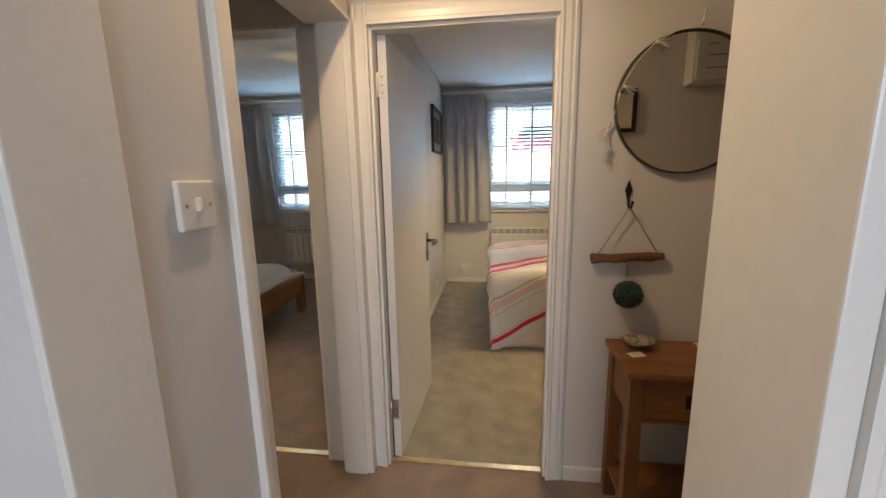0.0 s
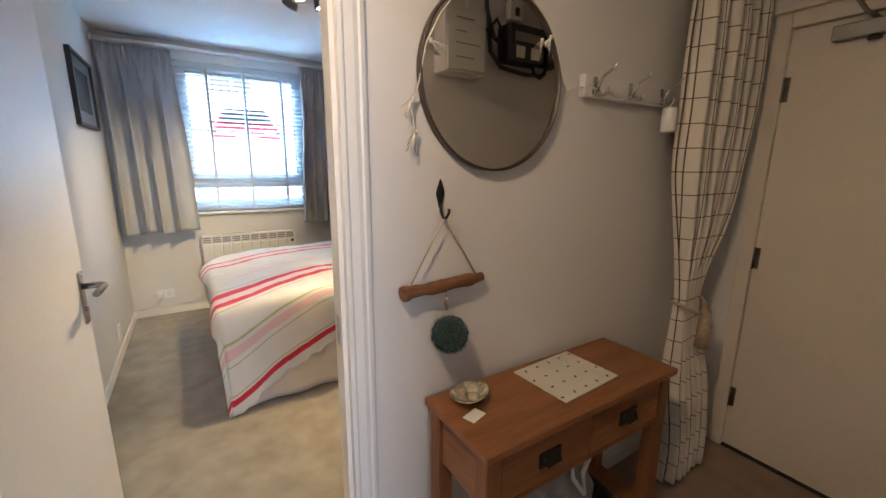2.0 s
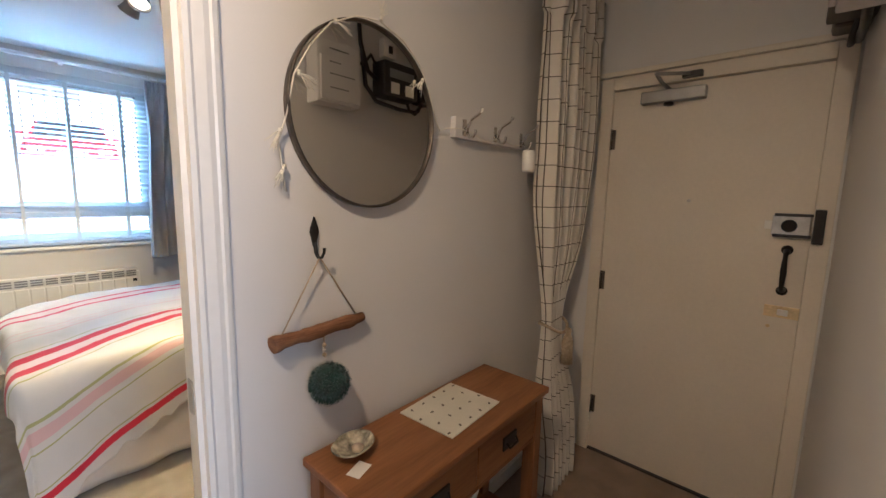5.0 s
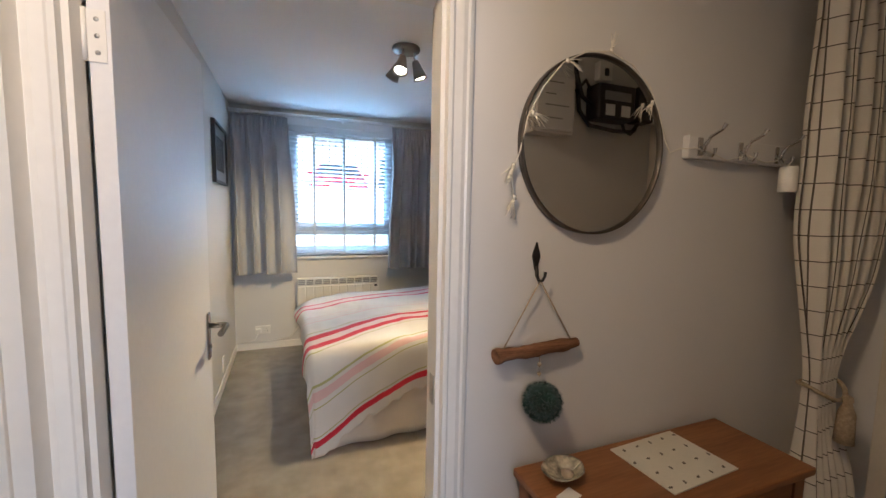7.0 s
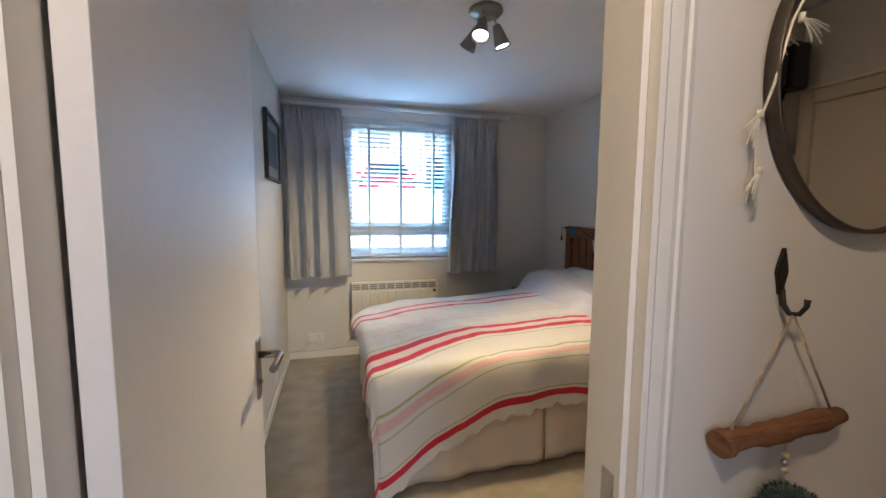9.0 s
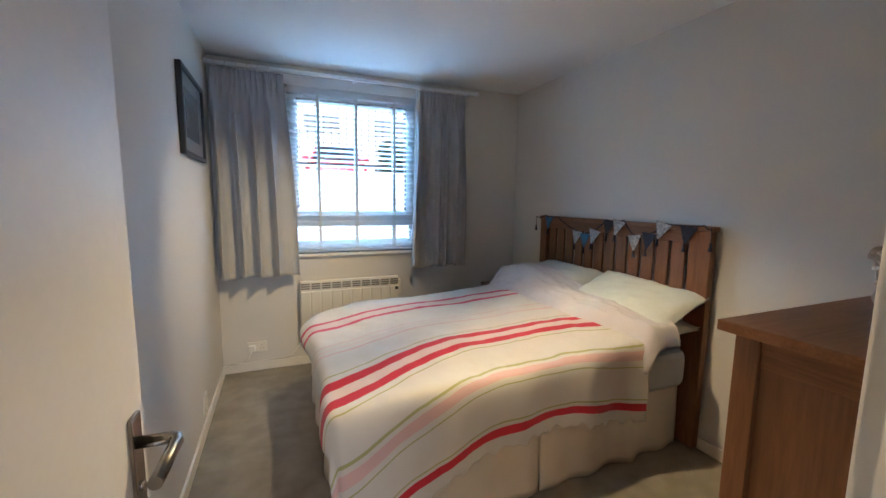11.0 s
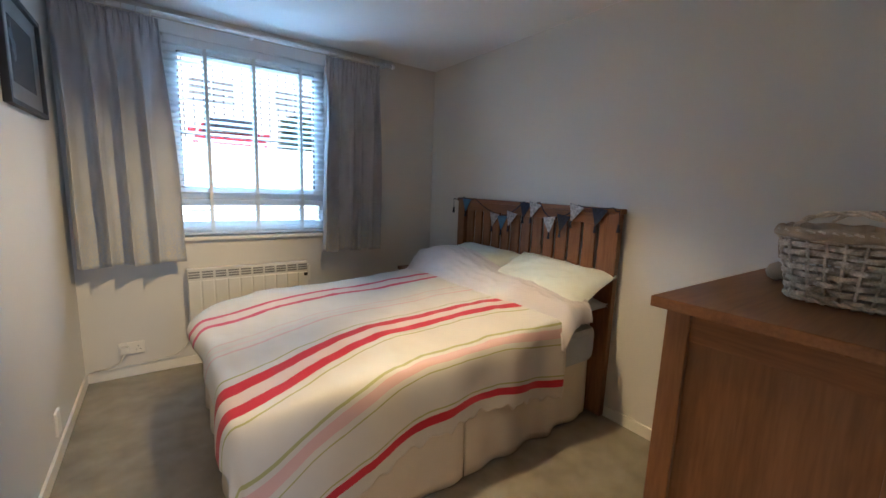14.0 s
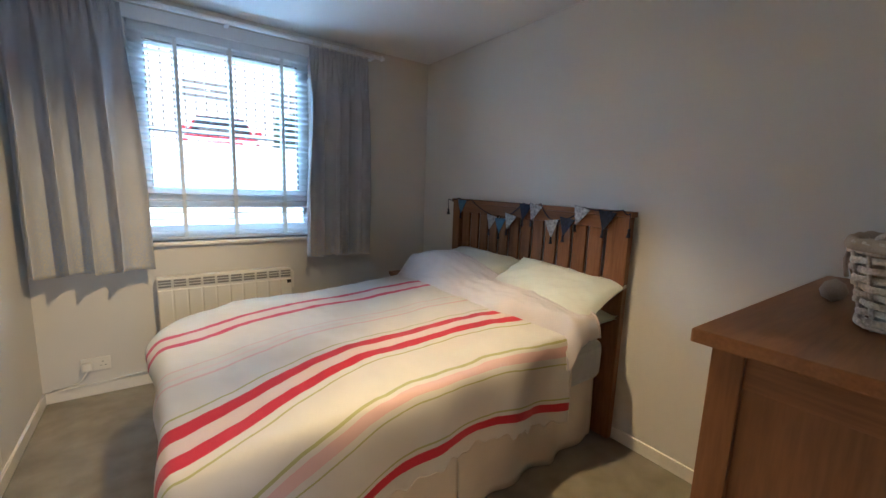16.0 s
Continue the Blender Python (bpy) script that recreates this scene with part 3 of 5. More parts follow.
part("closer_cap", lathe([(0, 0.0), (0.02, 0.0), (0.022, 0.012), (0, 0.014)], Matrix.Translation((X - 0.025, -0.47, 1.898)) @ pose(0, 0, 0, 180, 0, 0), 16), BLACKPLASTIC, ent, "black pivot cap")
part("closer_arm", tube([(X - 0.025, -0.47, 1.957), (X - 0.06, -0.44, 1.985), (X - 0.16, -0.44, 2.0)], 0.008, 8), GREYMETAL, ent)
part("closer_arm", tube([(X - 0.16, -0.44, 2.0), (X - 0.045, -0.56, 2.01)], 0.008, 8), GREYMETAL, ent)
part("closer_shoe", box(X - 0.055, X - 0.012, -0.60, -0.52, 1.995, 2.02, 0.003), BLACKPLASTIC, ent)
part("latch_case", box(X - 0.032, X, -1.025, -0.905, 1.305, 1.39, 0.004), STEEL, ent, "steel night latch with black bars")
for z in (1.30, 1.385):
    part("latch_bar", box(X - 0.036, X, -1.03, -0.91, z, z + 0.012, 0.002), BLACKPLASTIC, ent)
part("latch_keep", box(HX - 0.04, HX - 0.012, -1.066, -1.033, 1.28, 1.415, 0.003), BLACK, ent)
part("latch_knob", lathe([(0.024, 0), (0.026, 0.01), (0.02, 0.022), (0, 0.024)], Matrix.Translation((X - 0.032, -0.96, 1.347)) @ pose(0, 0, 0, 0, -90, 0), 16), BLACK, ent)
part("latch_snib", box(X - 0.02, X, -0.905, -0.88, 1.33, 1.365, 0.003), PLASTIC, ent)
pts = [(X - 0.008, -0.965, 1.24), (X - 0.035, -0.962, 1.225), (X - 0.045, -0.962, 1.16), (X - 0.035, -0.962, 1.09), (X - 0.008, -0.965, 1.075)]
part("pull_handle", tube(pts, [0.014, 0.008, 0.011, 0.008, 0.014], 10), BLACK, ent, "black iron pull handle")
for z in (1.245, 1.07):
    part("handle_rose", lathe([(0.02, 0), (0.018, 0.006), (0, 0.008)], Matrix.Translation((X, -0.965, z)) @ pose(0, 0, 0, 0, -90, 0), 14), BLACK, ent)
part("lock_plate", box(X - 0.012, X, -1.03, -0.915, 0.955, 1.005, 0.003), BRASS, ent, "worn brass lock plate")
part("lock_snib", box(X - 0.022, X - 0.012, -0.995, -0.96, 0.967, 0.993, 0.003), PLASTIC, ent)
part("lock_hole", lathe([(0.008, 0), (0.007, 0.003), (0, 0.002)], Matrix.Translation((X, -0.935, 0.91)) @ pose(0, 0, 0, 0, -90, 0), 10), BRASS, ent)
for z in (1.745, 1.0, 0.28):
    part("hinge", join(box(HX + 0.002, HX + 0.013, -0.232, -0.197, z - 0.05, z + 0.05, 0.002), tube([(HX - 0.001, -0.211, z - 0.052), (HX - 0.001, -0.211, z + 0.052)], 0.006, 8)), DARKSTEEL, ent, "tarnished steel hinge")
part("spy_hole", lathe([(0.008, 0), (0.007, 0.003), (0, 0.002)], Matrix.Translation((X, -0.59, 1.44)) @ pose(0, 0, 0, 0, -90, 0), 10), STEEL, ent)
# shade of the gap below the door leaf, put in as a black strip
structure("threshold_3", box(HX, HX + 0.1, -1.03, -0.21, 0, 0.010), BLACKPLASTIC, "black strip standing in for shade in the gap under the entrance door")
# unseen backing, added to keep outside light from the gaps around the door
structure("wall_landing", box(HX + 0.10, HX + 0.2, -1.4, 0.1, -0.08, H), WALL, "unseen wall added behind the entrance door to block light")


# ---- sockets and switch ----
def plate(name, label, m, w, h, category):
    root = thing(name, label, category)
    bm = box(-w / 2, w / 2, 0, 0.012, -h / 2, h / 2, 0.005, segments=3)
    bm.transform(m)
    part("face_plate", bm, PLASTIC, root)
    return root


m = Matrix.Translation((-0.025, -1.035, 1.362)) @ Matrix(((0, 1, 0, 0), (1, 0, 0, 0), (0, 0, 1, 0), (0, 0, 0, 1)))
s = plate("light_switch", "white plastic single rocker light switch on the wall", m, 0.088, 0.088, "switch")
bm = box(-0.006, 0.006, 0.010, 0.0165, -0.012, 0.012, 0.002)
bm.transform(m @ pose(0, 0, 0, 6, 0, 0))
part("rocker", bm, PLASTIC, s)
for dx in (-0.029, 0.029):
    part("screw", lathe([(0.0, 0.0), (0.0035, 0.0006), (0.0042, 0.0)], m @ Matrix.Translation((dx, 0.0125, 0)) @ pose(0, 0, 0, -90, 0, 0), 10), STEEL, s)

m = Matrix.Translation((0.118, YN, 0.202)) @ Matrix(((-1, 0, 0, 0), (0, -1, 0, 0), (0, 0, 1, 0), (0, 0, 0, 1)))
s = plate("wall_socket", "white plastic double wall socket above the baseboard", m, 0.145, 0.085, "socket")
for dx in (-0.035, 0.035):
    for px, pz, w, h in ((dx, 0.012, 0.004, 0.008), (dx - 0.011, -0.012, 0.007, 0.004), (dx + 0.011, -0.012, 0.007, 0.004)):
        bm = box(px - w / 2, px + w / 2, 0.0115, 0.0125, pz - h / 2, pz + h / 2)
        bm.transform(m)
        part("pin_slot", bm, BLACKPLASTIC, s)
plug = thing("power_plug", "white plug and cable trailing to the radiator", "plug")
bm = box(0.055, 0.105, YN - 0.05, YN - 0.013, 0.175, 0.225, 0.008)
part("plug_body", bm, PLASTIC, plug)
cable = [(0.08, YN - 0.04, 0.178), (0.05, YN - 0.045, 0.12), (-0.02, YN - 0.03, 0.085), (-0.09, YN - 0.02, 0.080), (-0.06, YN - 0.025, 0.075), (0.05, YN - 0.022, 0.078), (0.2, YN - 0.02, 0.085), (0.38, YN - 0.02, 0.10), (0.5, YN - 0.03, 0.25)]
part("cable", tube(cable, 0.0055, 6), PLASTIC, plug)
m = Matrix.Translation((XL, 2.62, 0.18)) @ Matrix(((0, 1, 0, 0), (1, 0, 0, 0), (0, 0, 1, 0), (0, 0, 0, 1)))
plate("wall_plate", "white plastic blank wall plate low on the wall", m, 0.075, 0.12, "wall plate")


# ---- picture ----
pic = thing("framed_picture", "small dark framed picture on the wall", "picture")
FR = mat("dark_frame_wood", (0.018, 0.017, 0.017), 0.4, vary=0.1, scale=20, bump=0.02)
y0, y1, z0, z1, w = 2.42, 3.05, 1.645, 2.11, 0.022
bm = box(XL, XL + 0.028, y0, y0 + w, z0, z1, 0.002)
box(XL, XL + 0.028, y1 - w, y1, z0, z1, 0.002, bm=bm)
box(XL, XL + 0.028, y0 + w, y1 - w, z0, z0 + w, 0.002, bm=bm)
box(XL, XL + 0.028, y0 + w, y1 - w, z1 - w, z1, 0.002, bm=bm)
part("frame", bm, FR, pic)
part("mount", box(XL, XL + 0.012, y0 + w, y1 - w, z0 + w, z1 - w), mat("grey_picture_mount", (0.22, 0.22, 0.22), 0.3, vary=0.05), pic)
part("print", box(XL, XL + 0.0135, y0 + 0.13, y1 - 0.13, z0 + 0.1, z1 - 0.1), mat("dark_print", (0.09, 0.095, 0.10), 0.25, vary=0.4, scale=7, fine=20, bump=0), pic)


# ---- bedroom ceiling lamp ----
def spotlight(x, y, aims, watts, name_group):
    r = thing("ceiling_spotlight", "grey metal three-arm ceiling spotlight, lit", "ceiling light", name_group)
    part("base", lathe([(0, H), (0.085, H), (0.088, H - 0.012), (0.08, H - 0.024), (0, H - 0.026)], Matrix.Translation((x, y, 0)), 28), GREYMETAL, r)
    for ax, ay, tilt in aims:
        d = Vector((ax, ay, 0)).normalized()
        p = Vector((x, y, H - 0.026)) + d * 0.05
        q = p + Vector((0, 0, -0.06)) + d * 0.012
        aim = (d * math.sin(radians(tilt)) + Vector((0, 0, -math.cos(radians(tilt))))).normalized()
        part("arm", tube([p, p + Vector((0, 0, -0.025)), q], 0.006, 8), STEEL, r)
        m = Matrix.Translation(q) @ aim.to_track_quat("Z", "Y").to_matrix().to_4x4() @ Matrix.Scale(1.15, 4)
        shade = part("shade", lathe([(0, -0.012), (0.016, -0.012), (0.02, 0.0), (0.026, 0.03), (0.036, 0.075), (0.040, 0.085), (0.037, 0.085), (0.024, 0.035), (0.0, 0.02)], m, 20), GREYMETAL, r)
        part("bulb", lathe([(0.0, 0.045), (0.018, 0.05), (0.030, 0.07), (0.029, 0.078), (0.0, 0.082)], m, 16), BULB, shade, "lit warm reflector bulb")
        lamp("spot_bulb", "SPOT", Matrix.Translation(q + aim * 0.125) @ aim.to_track_quat("-Z", "Y").to_matrix().to_4x4(), watts, LAMPC, radius=0.012, spot=76)


BULB = glowing("lit_bulb", (1.0, 0.82, 0.55), 14)
LAMPC = (1.0, 0.70, 0.33)
spotlight(1.078, 1.51, ((-0.55, -0.8, 25), (0.85, -0.1, 19), (-0.98, 1.83, 43)), 76, "bedroom ceiling lights")
spotlight(-2.0, 1.52, ((-1, -0.4, 48), (0.5, -0.9, 38), (1, 0.5, 70)), 58, "bedroom ceiling lights")


# ---- bedroom: bed ----
XF, XH, YNR, YFR = 0.50, 2.45, 1.42, 2.86     # bed: foot, head, near side, far side
bed = thing("divan_bed", "king-size divan bed with a slatted wooden headboard and cream valance", "bed")
part("base", box(XF + 0.08, XH, YNR + 0.10, YFR - 0.08, 0.02, 0.36, 0.02), VALANCE, bed)
part("mattress", box(XF + 0.11, XH, YNR + 0.01, YFR - 0.10, 0.37, 0.60, 0.07, segments=4), MATTRESS, bed, "grey cloth mattress")
SX0, SX1, SY0, SY1 = XF + 0.03, XH, YNR - 0.02, YFR - 0.06


def valance(points, seed, top=0.40):
    """A pleated hanging skirt along a ground line."""
    lengths = [0.0]
    for a, b in zip(points, points[1:]):
        lengths.append(lengths[-1] + (Vector(b) - Vector(a)).length)
    total = lengths[-1]

    def fn(u, v):
        d = u * total
        i = max(k for k in range(len(points) - 1) if lengths[k] <= d + 1e-9)
        a, b = Vector((*points[i], 0)), Vector((*points[i + 1], 0))
        dirn = (b - a).normalized()
        out = Vector((dirn.y, -dirn.x, 0))
        p = a + dirn * (d - lengths[i])
        n = 0.013 * v * math.sin(d * 24 + 1.5 * wrinkle(d * 3, 0, seed)) + 0.020 * v * wrinkle(d * 6, v, seed) + 0.02 * v
        p += out * n
        return (p.x, p.y, top - (top - 0.012) * v + 0.006 * wrinkle(d * 9, 0, seed + 4) * v)

    return sheet(int(total / 0.02), 10, fn, 0.003)


for pts, seed, top in (([(1.46, SY0 + 0.055), (SX1, SY0 + 0.09)], 1, 0.40), ([(SX0, SY0 + 0.03), (1.45, SY0 + 0.05)], 2, 0.40), ([(SX0, SY1), (SX0, SY0 + 0.03)], 3, 0.56), ([(SX1, SY1), (SX0, SY1)], 5, 0.40)):
    part("valance_panel", valance(pts, seed, top), VALANCE, bed, smooth=True)

# headboard: posts, rails and upright slats
HBX, HY0, HY1, HZ = 2.475, 1.385, 2.905, 1.295
part("top_rail", box(HBX - 0.005, HBX + 0.05, HY0 - 0.012, HY1 + 0.012, HZ - 0.03, HZ, 0.006), PINE_Y, bed, "dark-stained wooden headboard rail")
part("upper_rail", box(HBX + 0.008, HBX + 0.034, HY0 + 0.06, HY1 - 0.06, HZ - 0.10, HZ - 0.03, 0.004), PINE_Y, bed, "dark-stained wooden headboard rail")
part("lower_rail", box(HBX + 0.008, HBX + 0.034, HY0 + 0.06, HY1 - 0.06, 0.62, 0.72, 0.004), PINE_Y, bed, "dark-stained wooden headboard rail")
for y, w in ((HY0, 0.125), (HY1 - 0.085, 0.085)):
    part("headboard_post", box(HBX, HBX + 0.042, y, y + w, 0.02, HZ - 0.03, 0.004), PINE_Z, bed, "dark-stained wooden headboard post")
proto = None
for i in range(12):
    if proto is None:
        proto = part("slat", box(HBX + 0.012, HBX + 0.030, -0.042, 0.042, 0.72, HZ - 0.10, 0.004), PINE_Z, bed, "dark-stained wooden slat")
        ob = proto
    else:
        ob = new("slat", proto.data)
        ob.parent = bed
        ob["label"] = "dark-stained wooden slat"
    ob.location.y = 1.585 + 0.1055 * i


def bed_top(x, y):
    """Height of the made-up bed under the cover."""
    crown = 0.045 * smooth(YNR - 0.05, YNR + 0.35, y) * (1 - smooth(YFR - 0.35, YFR + 0.05, y))
    z = 0.618 + crown + 0.035 * smooth(0.4, 1.0, x) + 0.05 * smooth(1.3, 2.05, x)
    return z + 0.010 * wrinkle(x * 2.2, y * 2.2, 3.1) + 0.004 * wrinkle(x * 7, y * 7, 1.7)


def foot_edge(q):
    """The cover is pulled in at the far corner of the foot end."""
    return 0.01 + 0.06 * smooth(0.95, 1.25, q) + 0.28 * smooth(1.15, 1.5, q)


def draped(p, q, r, x0, y0, y1, lift):
    """Cloth point p metres from the foot edge and q from the near edge of the bed; beyond an edge it hangs."""
    dp, dq = max(0.0, -p), max(0.0, -q)
    far = max(0.0, q - (y1 - y0))
    cut = foot_edge(q)
    x, y = x0 + cut + max(0.0, p) * (1 - cut / 1.6), y0 + min(max(0.0, q), y1 - y0)
    z = bed_top(x, y) + lift
    d = math.hypot(dp, dq + far)
    if d > 0:
        out = r * (1 - math.exp(-d / r))
        # folds deepen toward the hem
        along = (p if dq + far > dp else q)
        fold = (0.016 * math.sin(along * 17 + 0.6) + 0.02 * wrinkle(along * 4, d * 1.5, 6.0)) * min(1.0, d / 0.35)
        side = -1 if dq > 0 else 1
        x -= (out + fold) * dp / d
        y += side * (out + fold) * (dq + far) / d
        z -= d - out
    return Vector((x, y, z))


# ---- striped cover ----
def near_hem(x):
    """Overhang at the near side: long at the foot corner, pulled up midway, longer again at the head end."""
    return 0.375 + 0.37 * (1 - smooth(0.30, 1.25, x)) + 0.10 * smooth(1.55, 2.05, x)


COVER_W, COVER_X0, COVER_X1 = 2.0, -0.15, 1.62


def cover_point(u, v):
    p = COVER_X0 + (COVER_X1 - COVER_X0) * u
    hem = near_hem(XF + max(0, p))
    w = v * (hem + (YFR - YNR) + 0.10)
    # the pull of the hem fades out across the bed
    q = w - (0.42 + (hem - 0.42) * (1 - 0.45 * smooth(0.2, 1.1, w)))
    # shrunken, rippling edge
    q += (0.010 * math.sin(p * 46) + 0.008 * math.sin(p * 83 + 1)) * (1 - smooth(0.0, 0.07, w))
    if p < 0:
        p *= 1.0 + 0.5 * (1 - smooth(0.0, 0.5, q))
    elif q > 0:
        p += (0.10 * smooth(0.55, 0.95, q) - 0.09 * (1 - smooth(0.10, 0.45, q)) + 0.03 * math.sin(q * 9)) * smooth(0.5, 1.0, u) ** 2
    else:
        p -= 0.09 * smooth(0.5, 1.0, u) ** 2
    pt = draped(p, q, 0.065, XF, YNR, YFR, 0.012)
    if p < 0:
        pt.x -= 0.055 * smooth(0.6, 1.1, q) * (1 - smooth(1.25, 1.5, q)) * min(1.0, -p / 0.12)
    pt.z += 0.005 * wrinkle(p * 9, q * 9, 4.4) + 0.0025 * wrinkle(p * 22, q * 18, 8.1)
    if pt.z < 0.015:
        pt.y -= 0.5 * (0.015 - pt.z)
        pt.z = 0.015
    return pt


def cover_cloth():
    m = mat("striped_woven_cotton", (0.66, 0.62, 0.56), 0.88, vary=0.03, scale=5, fine=420, bump=0.25, spec=0.15, sheen=0.2)
    n, l = m.node_tree.nodes, m.node_tree.links
    uvn, sep, ramp = n.new("ShaderNodeUVMap"), n.new("ShaderNodeSeparateXYZ"), n.new("ShaderNodeValToRGB")
    l.new(uvn.outputs[0], sep.inputs[0])
    l.new(sep.outputs["Y"], ramp.inputs["Fac"])
    white, red, pink, green, rose = (0.60, 0.57, 0.525), (0.50, 0.025, 0.045), (0.62, 0.41, 0.39), (0.38, 0.38, 0.17), (0.52, 0.05, 0.11)
    pale = (0.63, 0.52, 0.49)
    bands = [(0.056, 0.098, red), (0.116, 0.125, green), (0.285, 0.295, green), (0.322, 0.378, pink), (0.405, 0.415, green),
             (0.596, 0.604, green), (0.636, 0.682, red), (0.682, 0.742, pale), (0.742, 0.788, red), (0.820, 0.828, green),
             (1.0, 1.008, pink), (1.045, 1.057, pale), (1.10, 1.108, pink), (1.355, 1.394, rose), (1.394, 1.48, pale), (1.48, 1.518, rose)]
    r = ramp.color_ramp
    r.interpolation = "CONSTANT"
    r.elements[0].color = (*white, 1)
    r.elements.remove(r.elements[1])
    for a, b, c in bands:
        e = r.elements.new(a / COVER_W)
        e.color = (*c, 1)
        if not any(abs(b - a2) < 1e-6 for a2, _, _ in bands):
            e = r.elements.new(b / COVER_W)
            e.color = (*white, 1)
    mixn = n.new("ShaderNodeMix")
    mixn.data_type, mixn.blend_type = "RGBA", "MULTIPLY"
    mixn.inputs["Factor"].default_value = 1.0
    old = n["Principled BSDF"].inputs["Base Color"].links[0].from_socket
    bright = n.new("ShaderNodeMix")
    bright.data_type, bright.blend_type = "RGBA", "DIVIDE"
    bright.inputs["Factor"].default_value = 1.0
    l.new(old, bright.inputs["A"])
    bright.inputs["B"].default_value = (0.66, 0.62, 0.56, 1)
    l.new(ramp.outputs["Color"], mixn.inputs["A"])
    l.new(bright.outputs["Result"], mixn.inputs["B"])
    l.new(mixn.outputs["Result"], n["Principled BSDF"].inputs["Base Color"])
    return m


cover = part("bed_cover", sheet(120, 130, cover_point, 0.005, uv=True), cover_cloth(), smooth=True)
# stripe distance from the hem stored in the second texture coordinate
layer = cover.data.uv_layers["UVMap"].data
for entry in layer:
    u, v = entry.uv
    hem = near_hem(XF + max(0, COVER_X0 + (COVER_X1 - COVER_X0) * u))
    entry.uv = (u, v * (hem + (YFR - YNR) + 0.10) / COVER_W)
for edge in ([(k / 160, 0.0) for k in range(161)], [(1.0, k / 160) for k in range(150)]):
    part("hem", tube([cover_point(*e) for e in edge], 0.003, 6), VALANCE, cover, "rolled white cotton hem")
tagged(cover, "white woven bed cover with red, pink and green stripes", "bed cover")


# ---- duvet end and pillows ----
def duvet_point(u, v):
    q = -0.20 + (YFR - YNR + 0.35) * v
    p = 1.34 + 0.40 * u + 0.16 * (1 - smooth(-0.05, 0.40, q)) * (1 - u)
    pt = draped(p, q, 0.09, XF, YNR, YFR, 0.0)
    over = smooth(0.0, 0.32, u)
    pt.z += -0.02 + over * (0.062 + 0.05 * smooth(1.42, 1.6, p) + 0.085 * smooth(1.42, 1.62, p) * smooth(0.55, 1.15, q) + 0.016 * wrinkle(p * 5, q * 3, 9) + 0.010 * wrinkle(p * 15, q * 6, 2) + 0.005 * wrinkle(p * 34, q * 16, 5))
    return pt


duvet = part("duvet", sheet(56, 120, duvet_point, 0.02), LILAC, smooth=True)
part("piping", tube([duvet_point(1.0, k / 60) for k in range(61)], 0.006, 6), LILAC, duvet)
tagged(duvet, "pale grey cotton duvet folded back at the pillows", "duvet")


def pillow(label, m, w=0.72, d=0.42, h=0.11):
    def fn(u, v):
        a, b = 2 * u - 1, 2 * v - 1
        ea, eb = 1 - abs(a) ** 2.6, 1 - abs(b) ** 2.6
        z = h * (max(0, ea) ** 0.55) * (max(0, eb) ** 0.55)
        pin = 0.05 * a * a * b * b
        return Vector((w / 2 * a * (1 - 0.05 * (1 - b * b)) , d / 2 * b * (1 - 0.06 * (1 - a * a)), z * 0.75 + 0.010 * wrinkle(a * 3, b * 3, h * 40) + 0.006 * wrinkle(a * 9, b * 6, w * 30) + pin * 0.3))

    def under(u, v):
        p = fn(u, v)
        a, b = 2 * u - 1, 2 * v - 1
        z = h * (max(0, 1 - abs(a) ** 2.6) ** 0.55) * (max(0, 1 - abs(b) ** 2.6) ** 0.55)
        return (p.x, p.y, -z * 0.35)

    bm = sheet(40, 28, fn)
    join(bm, sheet(40, 28, under))
    bmesh.ops.remove_doubles(bm, verts=bm.verts, dist=0.0006)
    bm.transform(m)
    return tagged(part("pillow", bm, PILLOW, smooth=True), label, "pillow", "pillows on the bed")


pillow("pale green cotton pillow leaning on the headboard", Matrix.Translation((2.30, 1.735, 0.83)) @ pose(0, 0, 0, -24, -3, 92))
pillow("pale green cotton pillow lying against the headboard", Matrix.Translation((2.30, 2.46, 0.83)) @ pose(0, 0, 0, -20, 0, 88))
pillow("pale green cotton pillow under another pillow", Matrix.Translation((2.27, 1.76, 0.70)) @ pose(0, 0, 0, -5, 0, 90), h=0.10)
pillow("pale green cotton pillow under another pillow", Matrix.Translation((2.27, 2.50, 0.70)) @ pose(0, 0, 0, -5, 0, 90), h=0.10)

# ---- bunting on the headboard ----
bunting = thing("bunting", "blue and patterned fabric bunting with navy tassels on the headboard", "bunting")
NAVY = mat("navy_felt", (0.018, 0.024, 0.045), 0.95, vary=0.2, scale=60, bump=0.2)
BLUE = mat("blue_cotton", (0.06, 0.15, 0.28), 0.9, vary=0.12, scale=60, bump=0.2)
PRINT = mat("grey_floral_cotton", (0.36, 0.36, 0.38), 0.9, vary=0.3, scale=55, fine=90, bump=0.1)
ends = [(2.955, 1.285), (2.82, 1.302), (2.66, 1.296), (2.42, 1.195), (2.29, 1.19), (2.12, 1.298), (1.97, 1.303), (1.89, 1.215), (1.77, 1.225), (1.66, 1.300), (1.42, 1.300), (1.38, 1.285)]
line = []
for (ya, za), (yb, zb) in zip(ends, ends[1:]):
    for k in range(6):
        t = k / 6
        line.append((HBX - 0.014, ya + (yb - ya) * t, za + (zb - za) * t - 0.012 * 4 * t * (1 - t)))
line.append((HBX - 0.014, *ends[-1]))
part("string", tube(line, 0.0035, 6), NAVY, bunting)
